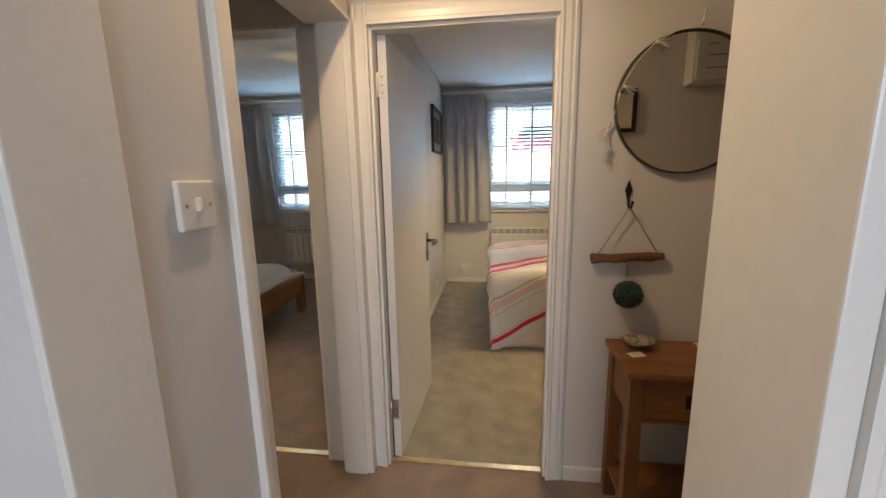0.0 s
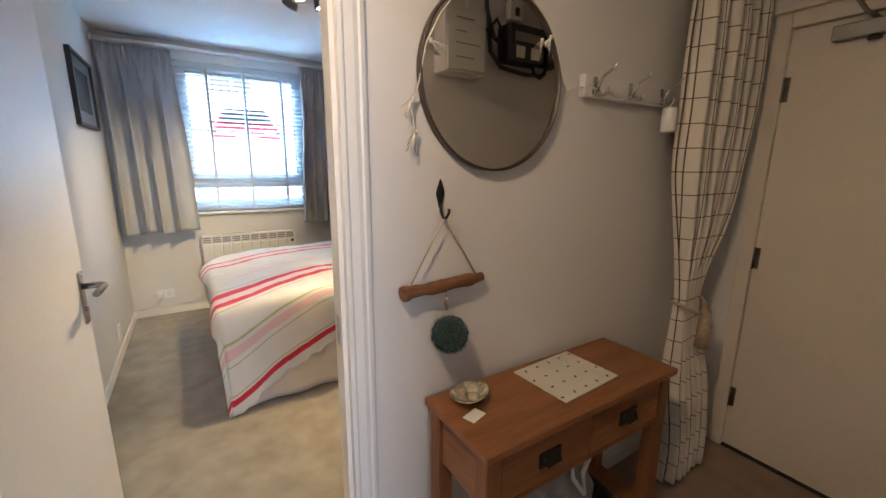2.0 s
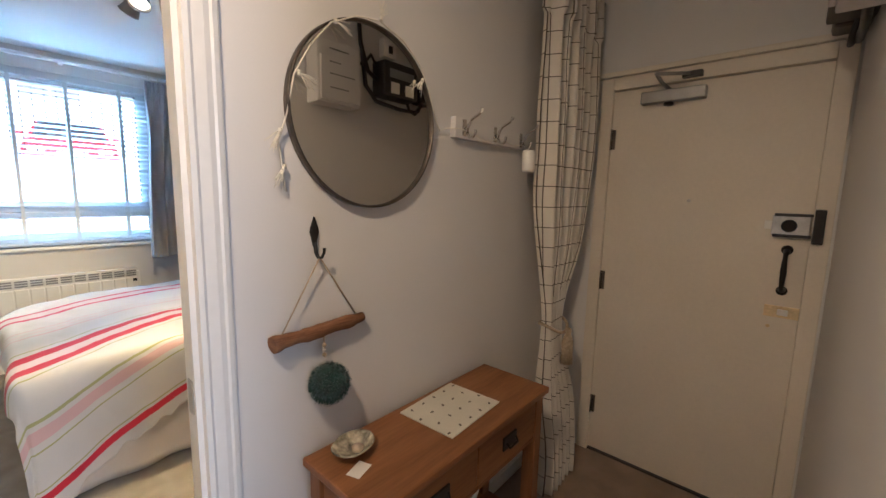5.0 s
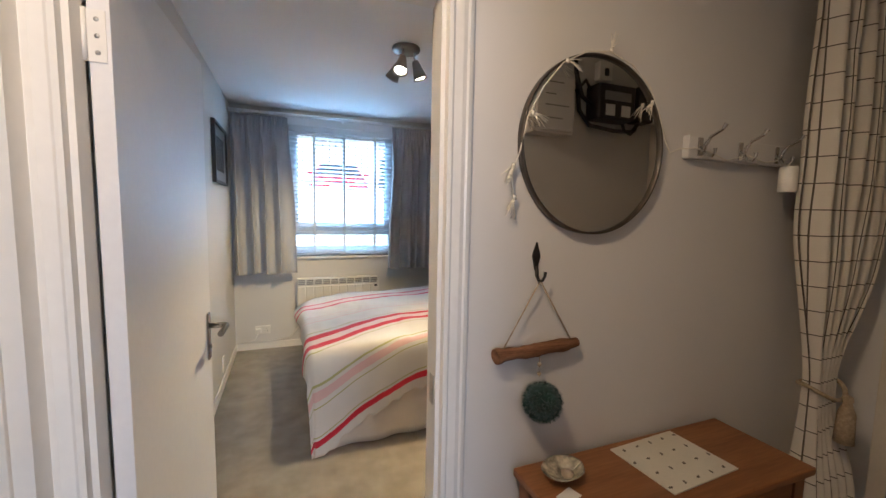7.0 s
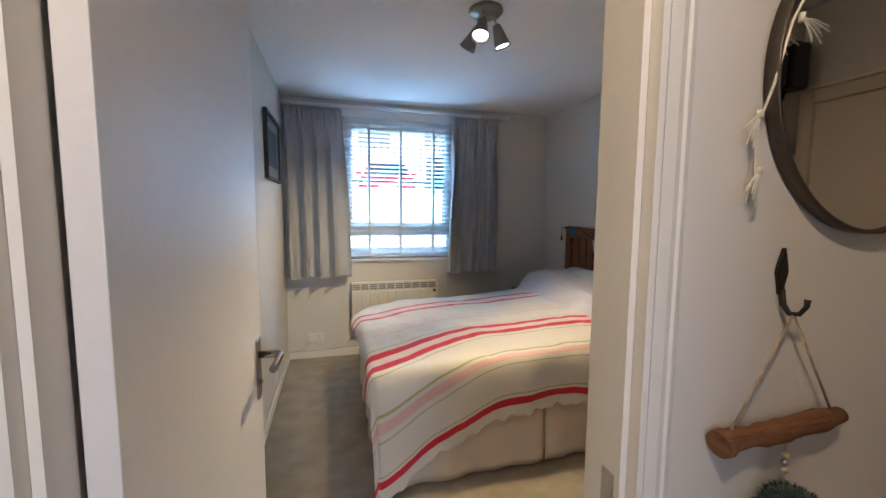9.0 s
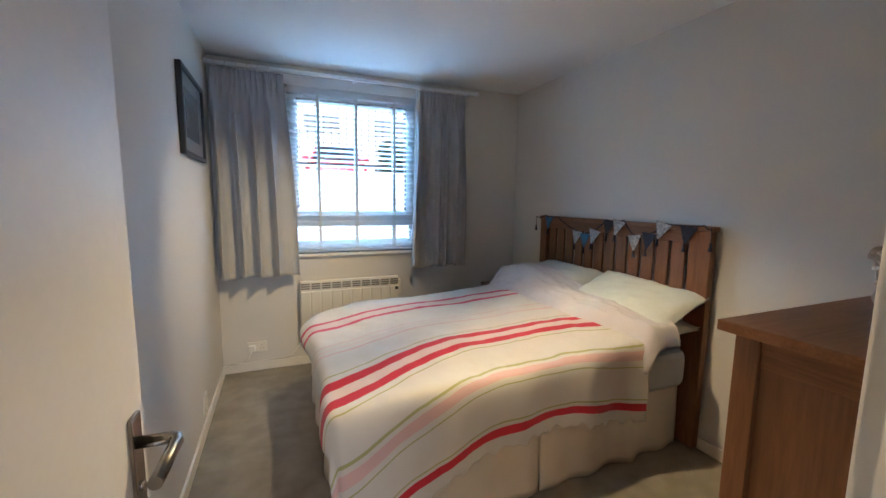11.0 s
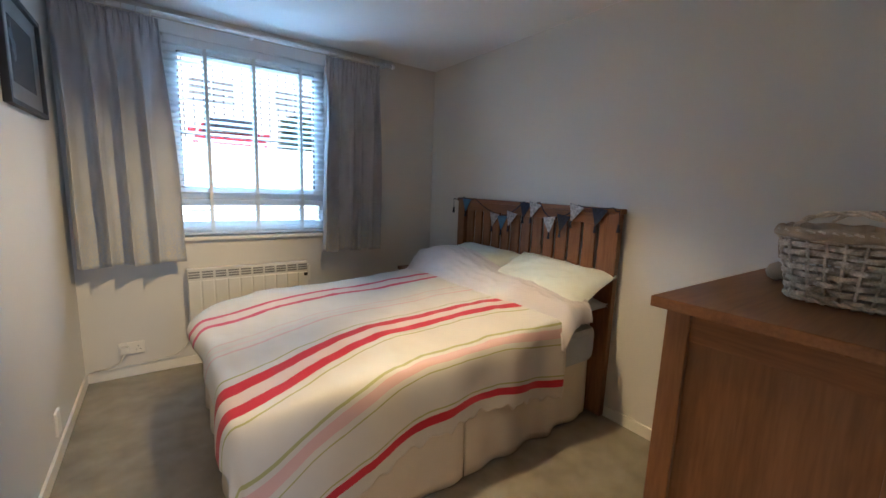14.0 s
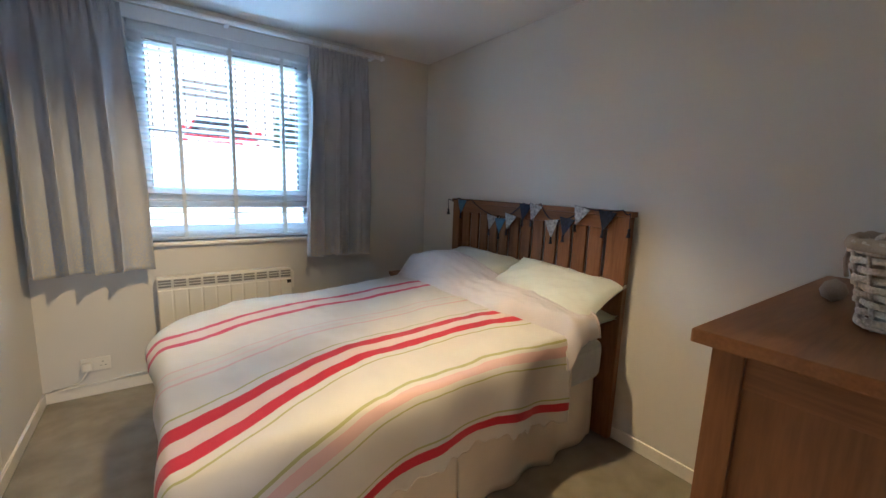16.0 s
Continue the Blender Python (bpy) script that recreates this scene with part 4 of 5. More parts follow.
for y, z in ((2.955, 1.20), (1.38, 1.20)):
    part("end_cord", tube([(HBX - 0.014, y, 1.285), (HBX - 0.012, y, z)], 0.002, 5), NAVY, bunting)
    part("tassel", lathe([(0, 0.01), (0.007, 0.006), (0.008, 0.0), (0.006, -0.004), (0.012, -0.038), (0.0, -0.038)], Matrix.Translation((HBX - 0.012, y, z)), 8), NAVY, bunting, "navy thread tassel")
flags = [(2.765, BLUE, 0), (2.41, PRINT, 8), (2.325, BLUE, -2), (2.225, PRINT, 10), (2.095, NAVY, 4), (2.005, PRINT, 12), (1.875, PRINT, -8), (1.76, NAVY, 6), (1.665, PRINT, 14), (1.505, NAVY, 6)]
for y, m_, tilt in flags:
    zt = min(line, key=lambda q: abs(q[1] - y))[2]
    bm = bmesh.new()
    w, h = 0.054, 0.112
    front = [bm.verts.new((-0.003, -w, 0)), bm.verts.new((-0.004, w, 0)), bm.verts.new((-0.012, 0.004, -h))]
    rear = [bm.verts.new((v.co.x + 0.003, v.co.y, v.co.z)) for v in front]
    bm.faces.new(front)
    bm.faces.new(rear[::-1])
    for i in range(3):
        bm.faces.new((front[i], rear[i], rear[(i + 1) % 3], front[(i + 1) % 3]))
    m = Matrix.Translation((HBX - 0.016, y, zt)) @ pose(0, 0, 0, tilt, 0, 0)
    bm.transform(m)
    pennant = part("pennant", bm, m_, bunting)
    tip = m @ Vector((-0.012, 0.004, -h))
    part("tassel", lathe([(0, 0.01), (0.006, 0.006), (0.007, 0.0), (0.0055, -0.004), (0.010, -0.034), (0.0, -0.034)], Matrix.Translation(tip), 8), NAVY, pennant, "navy thread tassel")


# ---- chest of drawers ----
def chest():
    c = thing("chest_of_drawers", "oak chest of drawers with a panelled end, beside the door", "chest of drawers")
    x0, x1, y0, y1, h = 1.375, 2.36, YS + 0.02, 0.575, 1.132
    part("top", box(x0 - 0.028, x1 + 0.028, y0, y1 + 0.03, h - 0.028, h, 0.004), OAK_X, c)
    for px in (x0, x1 - 0.055):
        for py in (y0, y1 - 0.055):
            part("post", box(px, px + 0.055, py, py + 0.055, 0, h - 0.028, 0.003), OAK_Z, c)
    for px in (x0 + 0.006, x1 - 0.028):
        part("end_rail", box(px, px + 0.022, y0 + 0.055, y1 - 0.055, h - 0.10, h - 0.028, 0.003), OAK_Y, c)
        part("end_rail", box(px, px + 0.022, y0 + 0.055, y1 - 0.055, 0.08, 0.16, 0.003), OAK_Y, c)
        part("end_panel", box(px + 0.010, px + 0.020, y0 + 0.055, y1 - 0.055, 0.16, h - 0.10), OAK_Z, c)
    part("back", box(x0 + 0.055, x1 - 0.055, y0 + 0.004, y0 + 0.014, 0.08, h - 0.028), OAK_Z, c)
    part("plinth_rail", box(x0 + 0.055, x1 - 0.055, y1 - 0.03, y1 - 0.008, 0.08, 0.13, 0.003), OAK_X, c)
    for k in range(4):
        za = 0.135 + k * 0.24
        dr = part("drawer", box(x0 + 0.058, x1 - 0.058, y1 - 0.03, y1 - 0.004, za, za + 0.232, 0.004), OAK_X, c)
        for hx in (x0 + 0.28, x1 - 0.28):
            part("knob", lathe([(0.008, 0), (0.008, 0.012), (0.018, 0.02), (0.014, 0.03), (0, 0.032)], Matrix.Translation((hx, y1 - 0.004, za + 0.12)) @ pose(0, 0, 0, -90, 0, 0), 12), OAK_Z, dr)


chest()

# ---- wicker basket ----
WICKER = mat("white_washed_wicker", (0.60, 0.52, 0.42), 0.8, vary=0.2, scale=40, fine=200, bump=0.3)
LINEN = mat("beige_linen_lining", (0.40, 0.32, 0.24), 0.9, vary=0.1, scale=30, fine=300, bump=0.2)
BX, BY, BZ = 1.80, 0.325, 1.133
basket = thing("wicker_basket", "white-washed wicker basket with cloth lining and arched handles, on the chest", "basket", at=(BX, BY, BZ))


def rim_point(a, z, grow=1.0):
    """A rounded rectangle, widening upward."""
    sx, sy = 0.155 + 0.20 * z, 0.105 + 0.20 * z
    c, s = math.cos(a), math.sin(a)
    n = (abs(c) ** 4 + abs(s) ** 4) ** -0.25
    return Vector((sx * c * n * grow, sy * s * n * grow, z))


part("bottom", lathe([(0, 0.0), (0.1, 0.0), (0.1, 0.008), (0, 0.008)], Matrix.Diagonal((1.45, 0.98, 1, 1)), 24), WICKER, basket)
NST = 26


def strand(points, half_h, half_t):
    """A closed flat strip of willow through the points, upright to the rim."""
    bm = bmesh.new()
    rings = []
    count = len(points)
    for i, p in enumerate(points):
        d = (points[(i + 1) % count] - points[i - 1]).normalized()
        out = Vector((d.y, -d.x, 0)).normalized() * half_t
        up = Vector((0, 0, half_h))
        rings.append([bm.verts.new(p + out * 0.5 + up), bm.verts.new(p + out), bm.verts.new(p + out * 0.5 - up), bm.verts.new(p - out * 0.5 - up), bm.verts.new(p - out), bm.verts.new(p - out * 0.5 + up)])
    for i in range(count):
        r0, r1 = rings[i], rings[(i + 1) % count]
        for k in range(6):
            bm.faces.new((r0[k], r0[(k + 1) % 6], r1[(k + 1) % 6], r1[k]))
    return bm


for row in range(9):
    z = 0.018 + row * 0.0175
    pts = []
    for k in range(NST * 4):
        a = k * math.tau / (NST * 4)
        pts.append(rim_point(a, z + 0.002 * math.sin(a * 5 + row), 1 + 0.035 * math.sin(a * NST / 2 + row * math.pi)))
    part("weaver", strand(pts, 0.0062, 0.003), WICKER, basket)
for k in range(NST):
    a = (k + 0.25) * math.tau / NST
    part("stake", tube([rim_point(a, 0.0), rim_point(a, 0.085), rim_point(a, 0.172)], 0.0038, 5), WICKER, basket)
for shift in (0, math.pi):
    pts = [rim_point(k * math.tau / 120, 0.174 + 0.003 * math.cos(k * math.tau / 120 * 22 + shift), 1 + 0.02 * math.sin(k * math.tau / 120 * 22 + shift)) for k in range(120)]
    part("rim_braid", tube(pts, 0.0042, 6, True), WICKER, basket)
    pts = [rim_point(k * math.tau / 120, 0.009 + 0.004 * math.cos(k * math.tau / 120 * 18 + shift), 1.02 + 0.03 * math.sin(k * math.tau / 120 * 18 + shift)) for k in range(120)]
    part("foot_braid", tube(pts, 0.0042, 6, True), WICKER, basket)


def lining(u, v):
    a = u * math.tau
    if v < 0.4:
        return rim_point(a, 0.10 + 0.19 * v, 0.90)
    # the cloth turns down over the ends and is gathered at the handles
    t = (v - 0.4) / 0.6
    drop = 0.006 + 0.016 * min(1.0, abs(math.cos(a)) * 1.25) ** 3
    p = rim_point(a, 0.179 + 0.006 * math.sin(t * math.pi) - drop * t * t, 0.93 + 0.13 * t)
    return p + Vector((0, 0, 0.0025 * math.sin(a * 13)))


part("lining", sheet(96, 10, lining, 0.0025), LINEN, basket, "beige linen lining folded over the rim", smooth=True)
for s in (-1, 1):
    arc = [Vector((s * (0.183 - 0.018 * math.sin(t)), 0.092 * math.cos(t), 0.165 + 0.058 * math.sin(t) ** 0.8)) for t in [k * math.pi / 24 for k in range(25)]]
    for ph in (0, math.pi):
        pts = [p + Vector((0.0042 * math.cos(i * 0.9 + ph), 0, 0.0042 * math.sin(i * 0.9 + ph))) for i, p in enumerate(arc)]
        part("handle", tube(pts, 0.0036, 6), WICKER, basket)
for k in range(3):
    part("folded_cloth", box(-0.10, 0.10, -0.08, 0.08, 0.105 + k * 0.02, 0.123 + k * 0.02, 0.008), WHITESTRING if k else LINEN, basket)
for dx, dz in ((-0.045, -0.06), (0.035, -0.065)):
    y1 = 0.147
    part("ribbon", tube([(0.0, y1 + 0.004, 0.150), (dx * 0.5, y1 + 0.005, 0.150 + dz * 0.45), (dx, y1 - 0.006, 0.150 + dz)], 0.0045, 6), LINEN, basket, "brown ribbon tail tied at the rim")
shell = thing("shell", "small pale seashell beside the basket", "shell")
part("body", lathe([(0, 0), (0.022, 0.012), (0.028, 0.03), (0.02, 0.05), (0, 0.062)], Matrix.Translation((1.90, 0.505, 1.132)), 14), LINEN, shell)

# ---- bedside table, mostly hidden behind the bed ----
bt = thing("bedside_table", "small dark wooden bedside table beside the bed", "bedside table")
part("top", box(2.13, 2.53, 2.98, 3.36, 0.60, 0.63, 0.004), PINE_Y, bt)
for px in (2.14, 2.48):
    for py in (2.99, 3.31):
        part("leg", box(px, px + 0.04, py, py + 0.04, 0, 0.60, 0.003), PINE_Z, bt)
part("drawer", box(2.15, 2.51, 2.995, 3.345, 0.46, 0.595, 0.003), PINE_Y, bt)
tum = thing("glass_tumbler", "clear glass tumbler on the bedside table", "glass")
part("body", lathe([(0, 0.004), (0.026, 0.004), (0.028, 0.0), (0.031, 0.0), (0.036, 0.11), (0.034, 0.11), (0.028, 0.008), (0, 0.008)], Matrix.Translation((2.32, 3.08, 0.63)), 20), GLASS, tum)

# ---- the other bedroom ----
b2 = thing("wooden_bed", "low tan wooden bed frame with white bedding in the other bedroom", "bed")
X0, X1, Y0, Y1 = -3.5, -1.50, 0.43, 2.18
part("foot_rail", box(X1 - 0.035, X1, Y0, Y1, 0.20, 0.40, 0.006), TAN_Y, b2)
part("head_rail", box(X0, X0 + 0.05, Y0, Y1, 0.17, 0.9, 0.006), TAN_Y, b2)
for y in (Y0, Y1 - 0.03):
    part("side_rail", box(X0, X1 - 0.035, y, y + 0.03, 0.20, 0.40, 0.005), OAK_X, b2)
for x in (X0 + 0.02, X1 - 0.075):
    for y in (Y0 + 0.005, Y1 - 0.08):
        part("leg", box(x, x + 0.075, y, y + 0.075, 0, 0.36, 0.006), TAN_Y, b2)
part("mattress", box(X0 + 0.05, X1 - 0.05, Y0 + 0.03, Y1 - 0.03, 0.32, 0.47, 0.04, segments=3), MATTRESS, b2)


def duvet2_point(u, v):
    x = X0 + 0.5 + (X1 - 0.01 - X0 - 0.5) * u
    y = Y0 - 0.03 + (Y1 - Y0 + 0.06) * v
    e = smooth(0, 0.16, v) * smooth(0, 0.16, 1 - v) * smooth(0, 0.10, 1 - u)
    return (x, y, 0.415 + 0.145 * e ** 0.6 + 0.02 * wrinkle(x * 3, y * 3, 5) + 0.008 * wrinkle(x * 9, y * 9, 2))


d2 = part("duvet", sheet(50, 50, duvet2_point, 0.02), DUVET, smooth=True)
tagged(d2, "rumpled white cotton duvet on the wooden bed", "duvet")
for y in (0.85, 1.72):
    p2 = pillow("white pillow at the head of the wooden bed", Matrix.Translation((-3.15, y, 0.56)) @ pose(0, 0, 0, 14, 0, 90))
    p2["group"] = "pillows on the wooden bed"
bt2 = thing("bedside_table", "small tan wooden bedside table by the other bed", "bedside table")
part("top", box(-3.58, -3.18, 2.42, 2.85, 0.60, 0.625, 0.004), TAN_Y, bt2)
part("body", box(-3.57, -3.20, 2.43, 2.84, 0.05, 0.60, 0.004), TAN_Y, bt2)
part("drawer", box(-3.205, -3.19, 2.45, 2.82, 0.40, 0.58, 0.004), TAN_Y, bt2)
book = thing("book_stack", "few pale books on the bedside table", "books")
for k in range(3):
    part("book", box(-3.5 + 0.01 * k, -3.28, 2.50, 2.68 + 0.01 * k, 0.625 + 0.03 * k, 0.654 + 0.03 * k, 0.003), (PLASTIC, LINEN, BLUE)[k], book)
structure("trim_wall_panel", box(-3.6, -3.585, 2.47, 3.1, 0.0, 1.80, 0.004), WALL, "painted boxed-in panel on the wall")


# ---- hall: console table ----
def console():
    c = thing("console_table", "oak console table with two small drawers, against the hall wall", "table")
    x0, x1, y0, y1, h = 1.0, 1.835, -0.31, -0.03, 0.712
    part("top", box(x0 - 0.015, x1 + 0.015, y0 - 0.018, -0.018, h - 0.024, h, 0.005), OAK_X, c)
    for px in (x0, x1 - 0.05):
        for py in (y0, y1 - 0.05):
            part("leg", box(px, px + 0.05, py, py + 0.05, 0, h - 0.024, 0.003), OAK_Z, c)
    part("back_rail", box(x0 + 0.05, x1 - 0.05, y1 - 0.03, y1 - 0.012, h - 0.20, h - 0.024), OAK_X, c)
    for px in (x0 + 0.012, x1 - 0.03):
        part("side_rail", box(px, px + 0.018, y0 + 0.05, y1 - 0.05, h - 0.20, h - 0.024, 0.002), OAK_Y, c)
    part("front_rail", box(x0 + 0.05, x1 - 0.05, y0 + 0.006, y0 + 0.024, h - 0.205, h - 0.19, 0.002), OAK_X, c)
    mid = (x0 + x1) / 2
    for xa, xb in ((x0 + 0.053, mid - 0.003), (mid + 0.003, x1 - 0.053)):
        d = part("drawer", box(xa, xb, y0 + 0.004, y0 + 0.024, h - 0.187, h - 0.028, 0.003), OAK_X, c)
        cx, cz = (xa + xb) / 2, h - 0.112
        part("drop_handle", box(cx - 0.042, cx + 0.042, y0 - 0.002, y0 + 0.006, cz - 0.024, cz + 0.024, 0.002), BLACK, d, "black square drawer handle")
        part("pull", tube([(cx - 0.03, y0 - 0.004, cz + 0.006), (cx - 0.026, y0 - 0.016, cz - 0.010), (cx + 0.026, y0 - 0.016, cz - 0.010), (cx + 0.03, y0 - 0.004, cz + 0.006)], 0.004, 6), BLACK, d)
    part("shelf", box(x0 + 0.01, x1 - 0.01, y0 + 0.01, y1 - 0.01, 0.13, 0.15, 0.003), OAK_X, c)


console()
bag = thing("cloth_bag", "crumpled grey and white cloth bag under the table", "bag")
GREYCLOTH = mat("grey_cloth", (0.30, 0.28, 0.26), 0.9, vary=0.2, scale=14, fine=300, bump=0.3)


def bag_point(u, v):
    a = u * math.tau
    r = (0.115 + 0.05 * wrinkle(math.cos(a) * 2, math.sin(a) * 2, v * 3)) * math.sin(min(1.0, v * 1.06) * math.pi * 0.93 + 0.12)
    return (1.46 + 1.15 * r * math.cos(a), -0.17 + 0.75 * r * math.sin(a), 0.152 + 0.29 * v + 0.02 * wrinkle(a, v * 4, 2) * v)


part("body", sheet(40, 24, bag_point), GREYCLOTH, bag, smooth=True)
for dx in (-0.05, 0.05):
    part("strap", tube([(1.46 + dx, -0.22, 0.40), (1.46 + dx, -0.25, 0.46), (1.46 + dx * 0.5, -0.24, 0.38), (1.46, -0.27, 0.33)], 0.008, 6), PLASTIC, bag, "white strap")
shoe = thing("shoe", "dark shoe under the table", "shoe")
part("upper", sheet(16, 12, lambda u, v: (1.66 + 0.045 * math.cos(math.pi * v) * (0.7 + 0.3 * math.sin(math.pi * u)), -0.28 + 0.24 * u, 0.165 + 0.07 * math.sin(math.pi * v) * (0.45 + 0.55 * u)), 0.003), BLACKPLASTIC, shoe, smooth=True)
part("sole", box(1.612, 1.708, -0.285, -0.035, 0.151, 0.168, 0.006), GREYCLOTH, shoe)

# ---- on the table ----
mt = thing("place_mat", "cream place mat with small dark sprigs, on the table", "place mat")
MATC = mat("cream_laminate", (0.62, 0.58, 0.48), 0.45, vary=0.03, scale=10, bump=0.0)
m = Matrix.Translation((1.468, -0.150, 0.712)) @ pose(0, 0, 0, 0, 0, 3)
bm = box(-0.140, 0.140, -0.110, 0.110, 0, 0.005, 0.002)
bm.transform(m)
part("board", bm, MATC, mt)
sprig = mat("brown_ink", (0.10, 0.08, 0.06), 0.6, vary=0.1)
proto = None
for i in range(5):
    for j in range(4):
        x, y = -0.12 + 0.058 * i + (0.014 if j % 2 else -0.008), -0.088 + 0.058 * j
        bm = box(-0.007, 0.007, -0.0025, 0.0025, 0.0052, 0.0056)
        join(bm, box(-0.002, 0.002, -0.005, 0.004, 0.0052, 0.0057))
        bm.transform(m @ Matrix.Translation((x, y, 0)) @ pose(0, 0, 0, 0, 0, 20 * ((i * 3 + j) % 5)))
        part("sprig", bm, sprig, mt)

dish = thing("shell_dish", "iridescent shell dish on the table", "dish")
PEARL = mat("mother_of_pearl", (0.34, 0.28, 0.19), 0.2, 0.5, vary=0.45, scale=30, fine=70, bump=0.15, tint=(0.5, 0.45, 0.34))


def dish_point(u, v):
    a = u * math.tau
    r = v * (1 + 0.07 * math.sin(a * 2 + 0.6) + 0.012 * math.sin(5 * a))
    z = 0.004 + 0.030 * v ** 2.2
    return (1.088 + 0.064 * r * math.cos(a), -0.112 + 0.056 * r * math.sin(a), 0.716 + z)


part("bowl", sheet(40, 12, dish_point, 0.004), PEARL, dish, smooth=True)
part("pebble", lathe([(0, 0), (0.016, 0.006), (0.018, 0.014), (0.008, 0.022), (0, 0.023)], Matrix.Translation((1.10, -0.117, 0.720)), 12), LINEN, dish)
card = thing("paper_label", "small white paper label under the dish", "label")
bm = box(-0.03, 0.03, -0.02, 0.02, 0, 0.001)
bm.transform(Matrix.Translation((1.062, -0.172, 0.7125)) @ pose(0, 0, 0, 0, 0, 18))
part("paper", bm, PLASTIC, card)

# ---- round mirror ----
MX, MZ, MR = 1.228, 1.657, 0.256
BRONZE = mat("dark_bronze_metal", (0.10, 0.085, 0.07), 0.4, 0.8, vary=0.1, scale=20, bump=0.02)
mir = thing("round_mirror", "large round wall mirror with a thin dark metal frame", "mirror")
m = Matrix.Translation((MX, -0.004, MZ)) @ pose(0, 0, 0, 90, 0, 0)
part("glass", lathe([(0, 0.012), (MR - 0.002, 0.012), (MR - 0.002, 0.0), (0, 0.0)], m, 96), MIRROR, mir, "clear silvered glass")
for face in mir.children[0].data.polygons:
    face.use_smooth = False
part("frame", lathe([(MR - 0.004, 0.0), (MR - 0.004, 0.021), (MR + 0.001, 0.023), (MR + 0.003, 0.021), (MR + 0.003, 0.0), (MR - 0.004, 0.0)], m, 96), BRONZE, mir, "thin dark metal frame")

# ---- tasselled garland around the mirror ----
gar = thing("string_garland", "cream string garland with frayed knots around the mirror and hooks", "garland")
pts = [(0.965, -0.012, 1.44), (0.958, -0.012, 1.50), (0.95, -0.012, 1.56), (0.968, -0.022, 1.63), (0.985, -0.028, 1.72), (1.03, -0.028, 1.80), (1.09, -0.028, 1.87), (1.17, -0.028, 1.912), (1.25, -0.028, 1.925), (1.34, -0.028, 1.90), (1.41, -0.028, 1.85), (1.455, -0.028, 1.78), (1.49, -0.026, 1.70), (1.53, -0.014, 1.66), (1.57, -0.014, 1.675), (1.62, -0.03, 1.68), (1.68, -0.045, 1.668), (1.78, -0.03, 1.65), (1.87, -0.045, 1.672), (1.98, -0.03, 1.655), (2.08, -0.045, 1.67)]
part("cord", tube(pts, 0.0022, 5), WHITESTRING, gar)
rnd = random.Random(7)
for x, y, z, dx, dz in ((0.96, -0.016, 1.50, -0.3, -1), (0.952, -0.016, 1.585, -0.5, -0.6), (0.995, -0.034, 1.725, 1.0, -0.5), (1.10, -0.034, 1.875, 0.8, -0.1), (1.25, -0.034, 1.928, 0.2, 1), (1.42, -0.034, 1.80, -0.6, -0.9)):
    bm = tube([(x, y, z + 0.006), (x, y, z - 0.006)], 0.005, 6)
    for k in range(9):
        a = rnd.uniform(-0.5, 0.5)
        d = Vector((dx, rnd.uniform(-0.25, 0.05), dz)).normalized()
        d = Vector((d.x * math.cos(a) - d.z * math.sin(a), d.y, d.x * math.sin(a) + d.z * math.cos(a)))
        ln = rnd.uniform(0.03, 0.055)
        tube([(x, y, z), Vector((x, y, z)) + d * ln * 0.5, Vector((x, y, z)) + d * ln + Vector((0, 0, -0.006))], 0.0011, 4, bm=bm)
    part("frayed_knot", bm, WHITESTRING, gar)["kind"] = "stuff"

# ---- hook, cord, driftwood, pompom ----
hk = thing("wall_hook", "black wrought iron wall hook with a leaf-shaped plate", "hook")
bm = bmesh.new()
leaf = [(0, 1.375), (0.011, 1.345), (0.013, 1.333), (0.007, 1.312), (0.004, 1.295), (-0.004, 1.295), (-0.007, 1.312), (-0.013, 1.333), (-0.011, 1.345)]
a = [bm.verts.new((1.045 + x, -0.001, z)) for x, z in leaf]
b = [bm.verts.new((1.045 + x, -0.006 - 0.002 * (abs(x) < 0.005), z)) for x, z in leaf]
bm.faces.new(a)
bm.faces.new(b[::-1])
for i in range(len(leaf)):
    bm.faces.new((a[i], b[i], b[(i + 1) % len(leaf)], a[(i + 1) % len(leaf)]))
part("back_plate", bm, BLACK, hk)
part("hook", tube([(1.045, -0.006, 1.305), (1.045, -0.010, 1.28), (1.046, -0.02, 1.266), (1.048, -0.034, 1.268), (1.05, -0.042, 1.282), (1.051, -0.042, 1.294)], [0.005, 0.005, 0.0045, 0.004, 0.004, 0.005], 8), BLACK, hk)
hang = thing("driftwood_hanging", "driftwood stick hung on a jute cord with a green pompom", "wall hanging")
A, B, C = (0.935, -0.022, 1.075), (1.165, -0.022, 1.085), (1.047, -0.026, 1.268)
part("cord", tube([A, C], 0.0022, 5), STRING, hang)
part("cord", tube([C, B], 0.0022, 5), STRING, hang)
rnd = random.Random(3)
n = 22
pts, rad = [], []
for i in range(n):
    t = i / (n - 1)
    pts.append((0.91 + 0.28 * t, -0.024 + 0.002 * math.sin(t * 9), 1.058 + 0.014 * t + 0.0015 * math.sin(t * 13)))
    rad.append(0.0185 + 0.0012 * math.sin(t * 17 + 1) + rnd.uniform(-0.0014, 0.0014) + (0.003 if t < 0.08 else 0) - 0.003 * (t > 0.9))
part("stick", tube(pts, rad, 14), DRIFT, hang, "rough brown driftwood stick")
part("drop_cord", tube([(1.052, -0.030, 1.045), (1.054, -0.030, 0.985)], 0.002, 5), STRING, hang)
for k in range(3):
    part("bead", lathe([(0, 0.006), (0.006, 0.003), (0.006, -0.003), (0, -0.006)], Matrix.Translation((1.053, -0.030, 1.022 - k * 0.014)), 10), STEEL if k % 2 else STRING, hang)
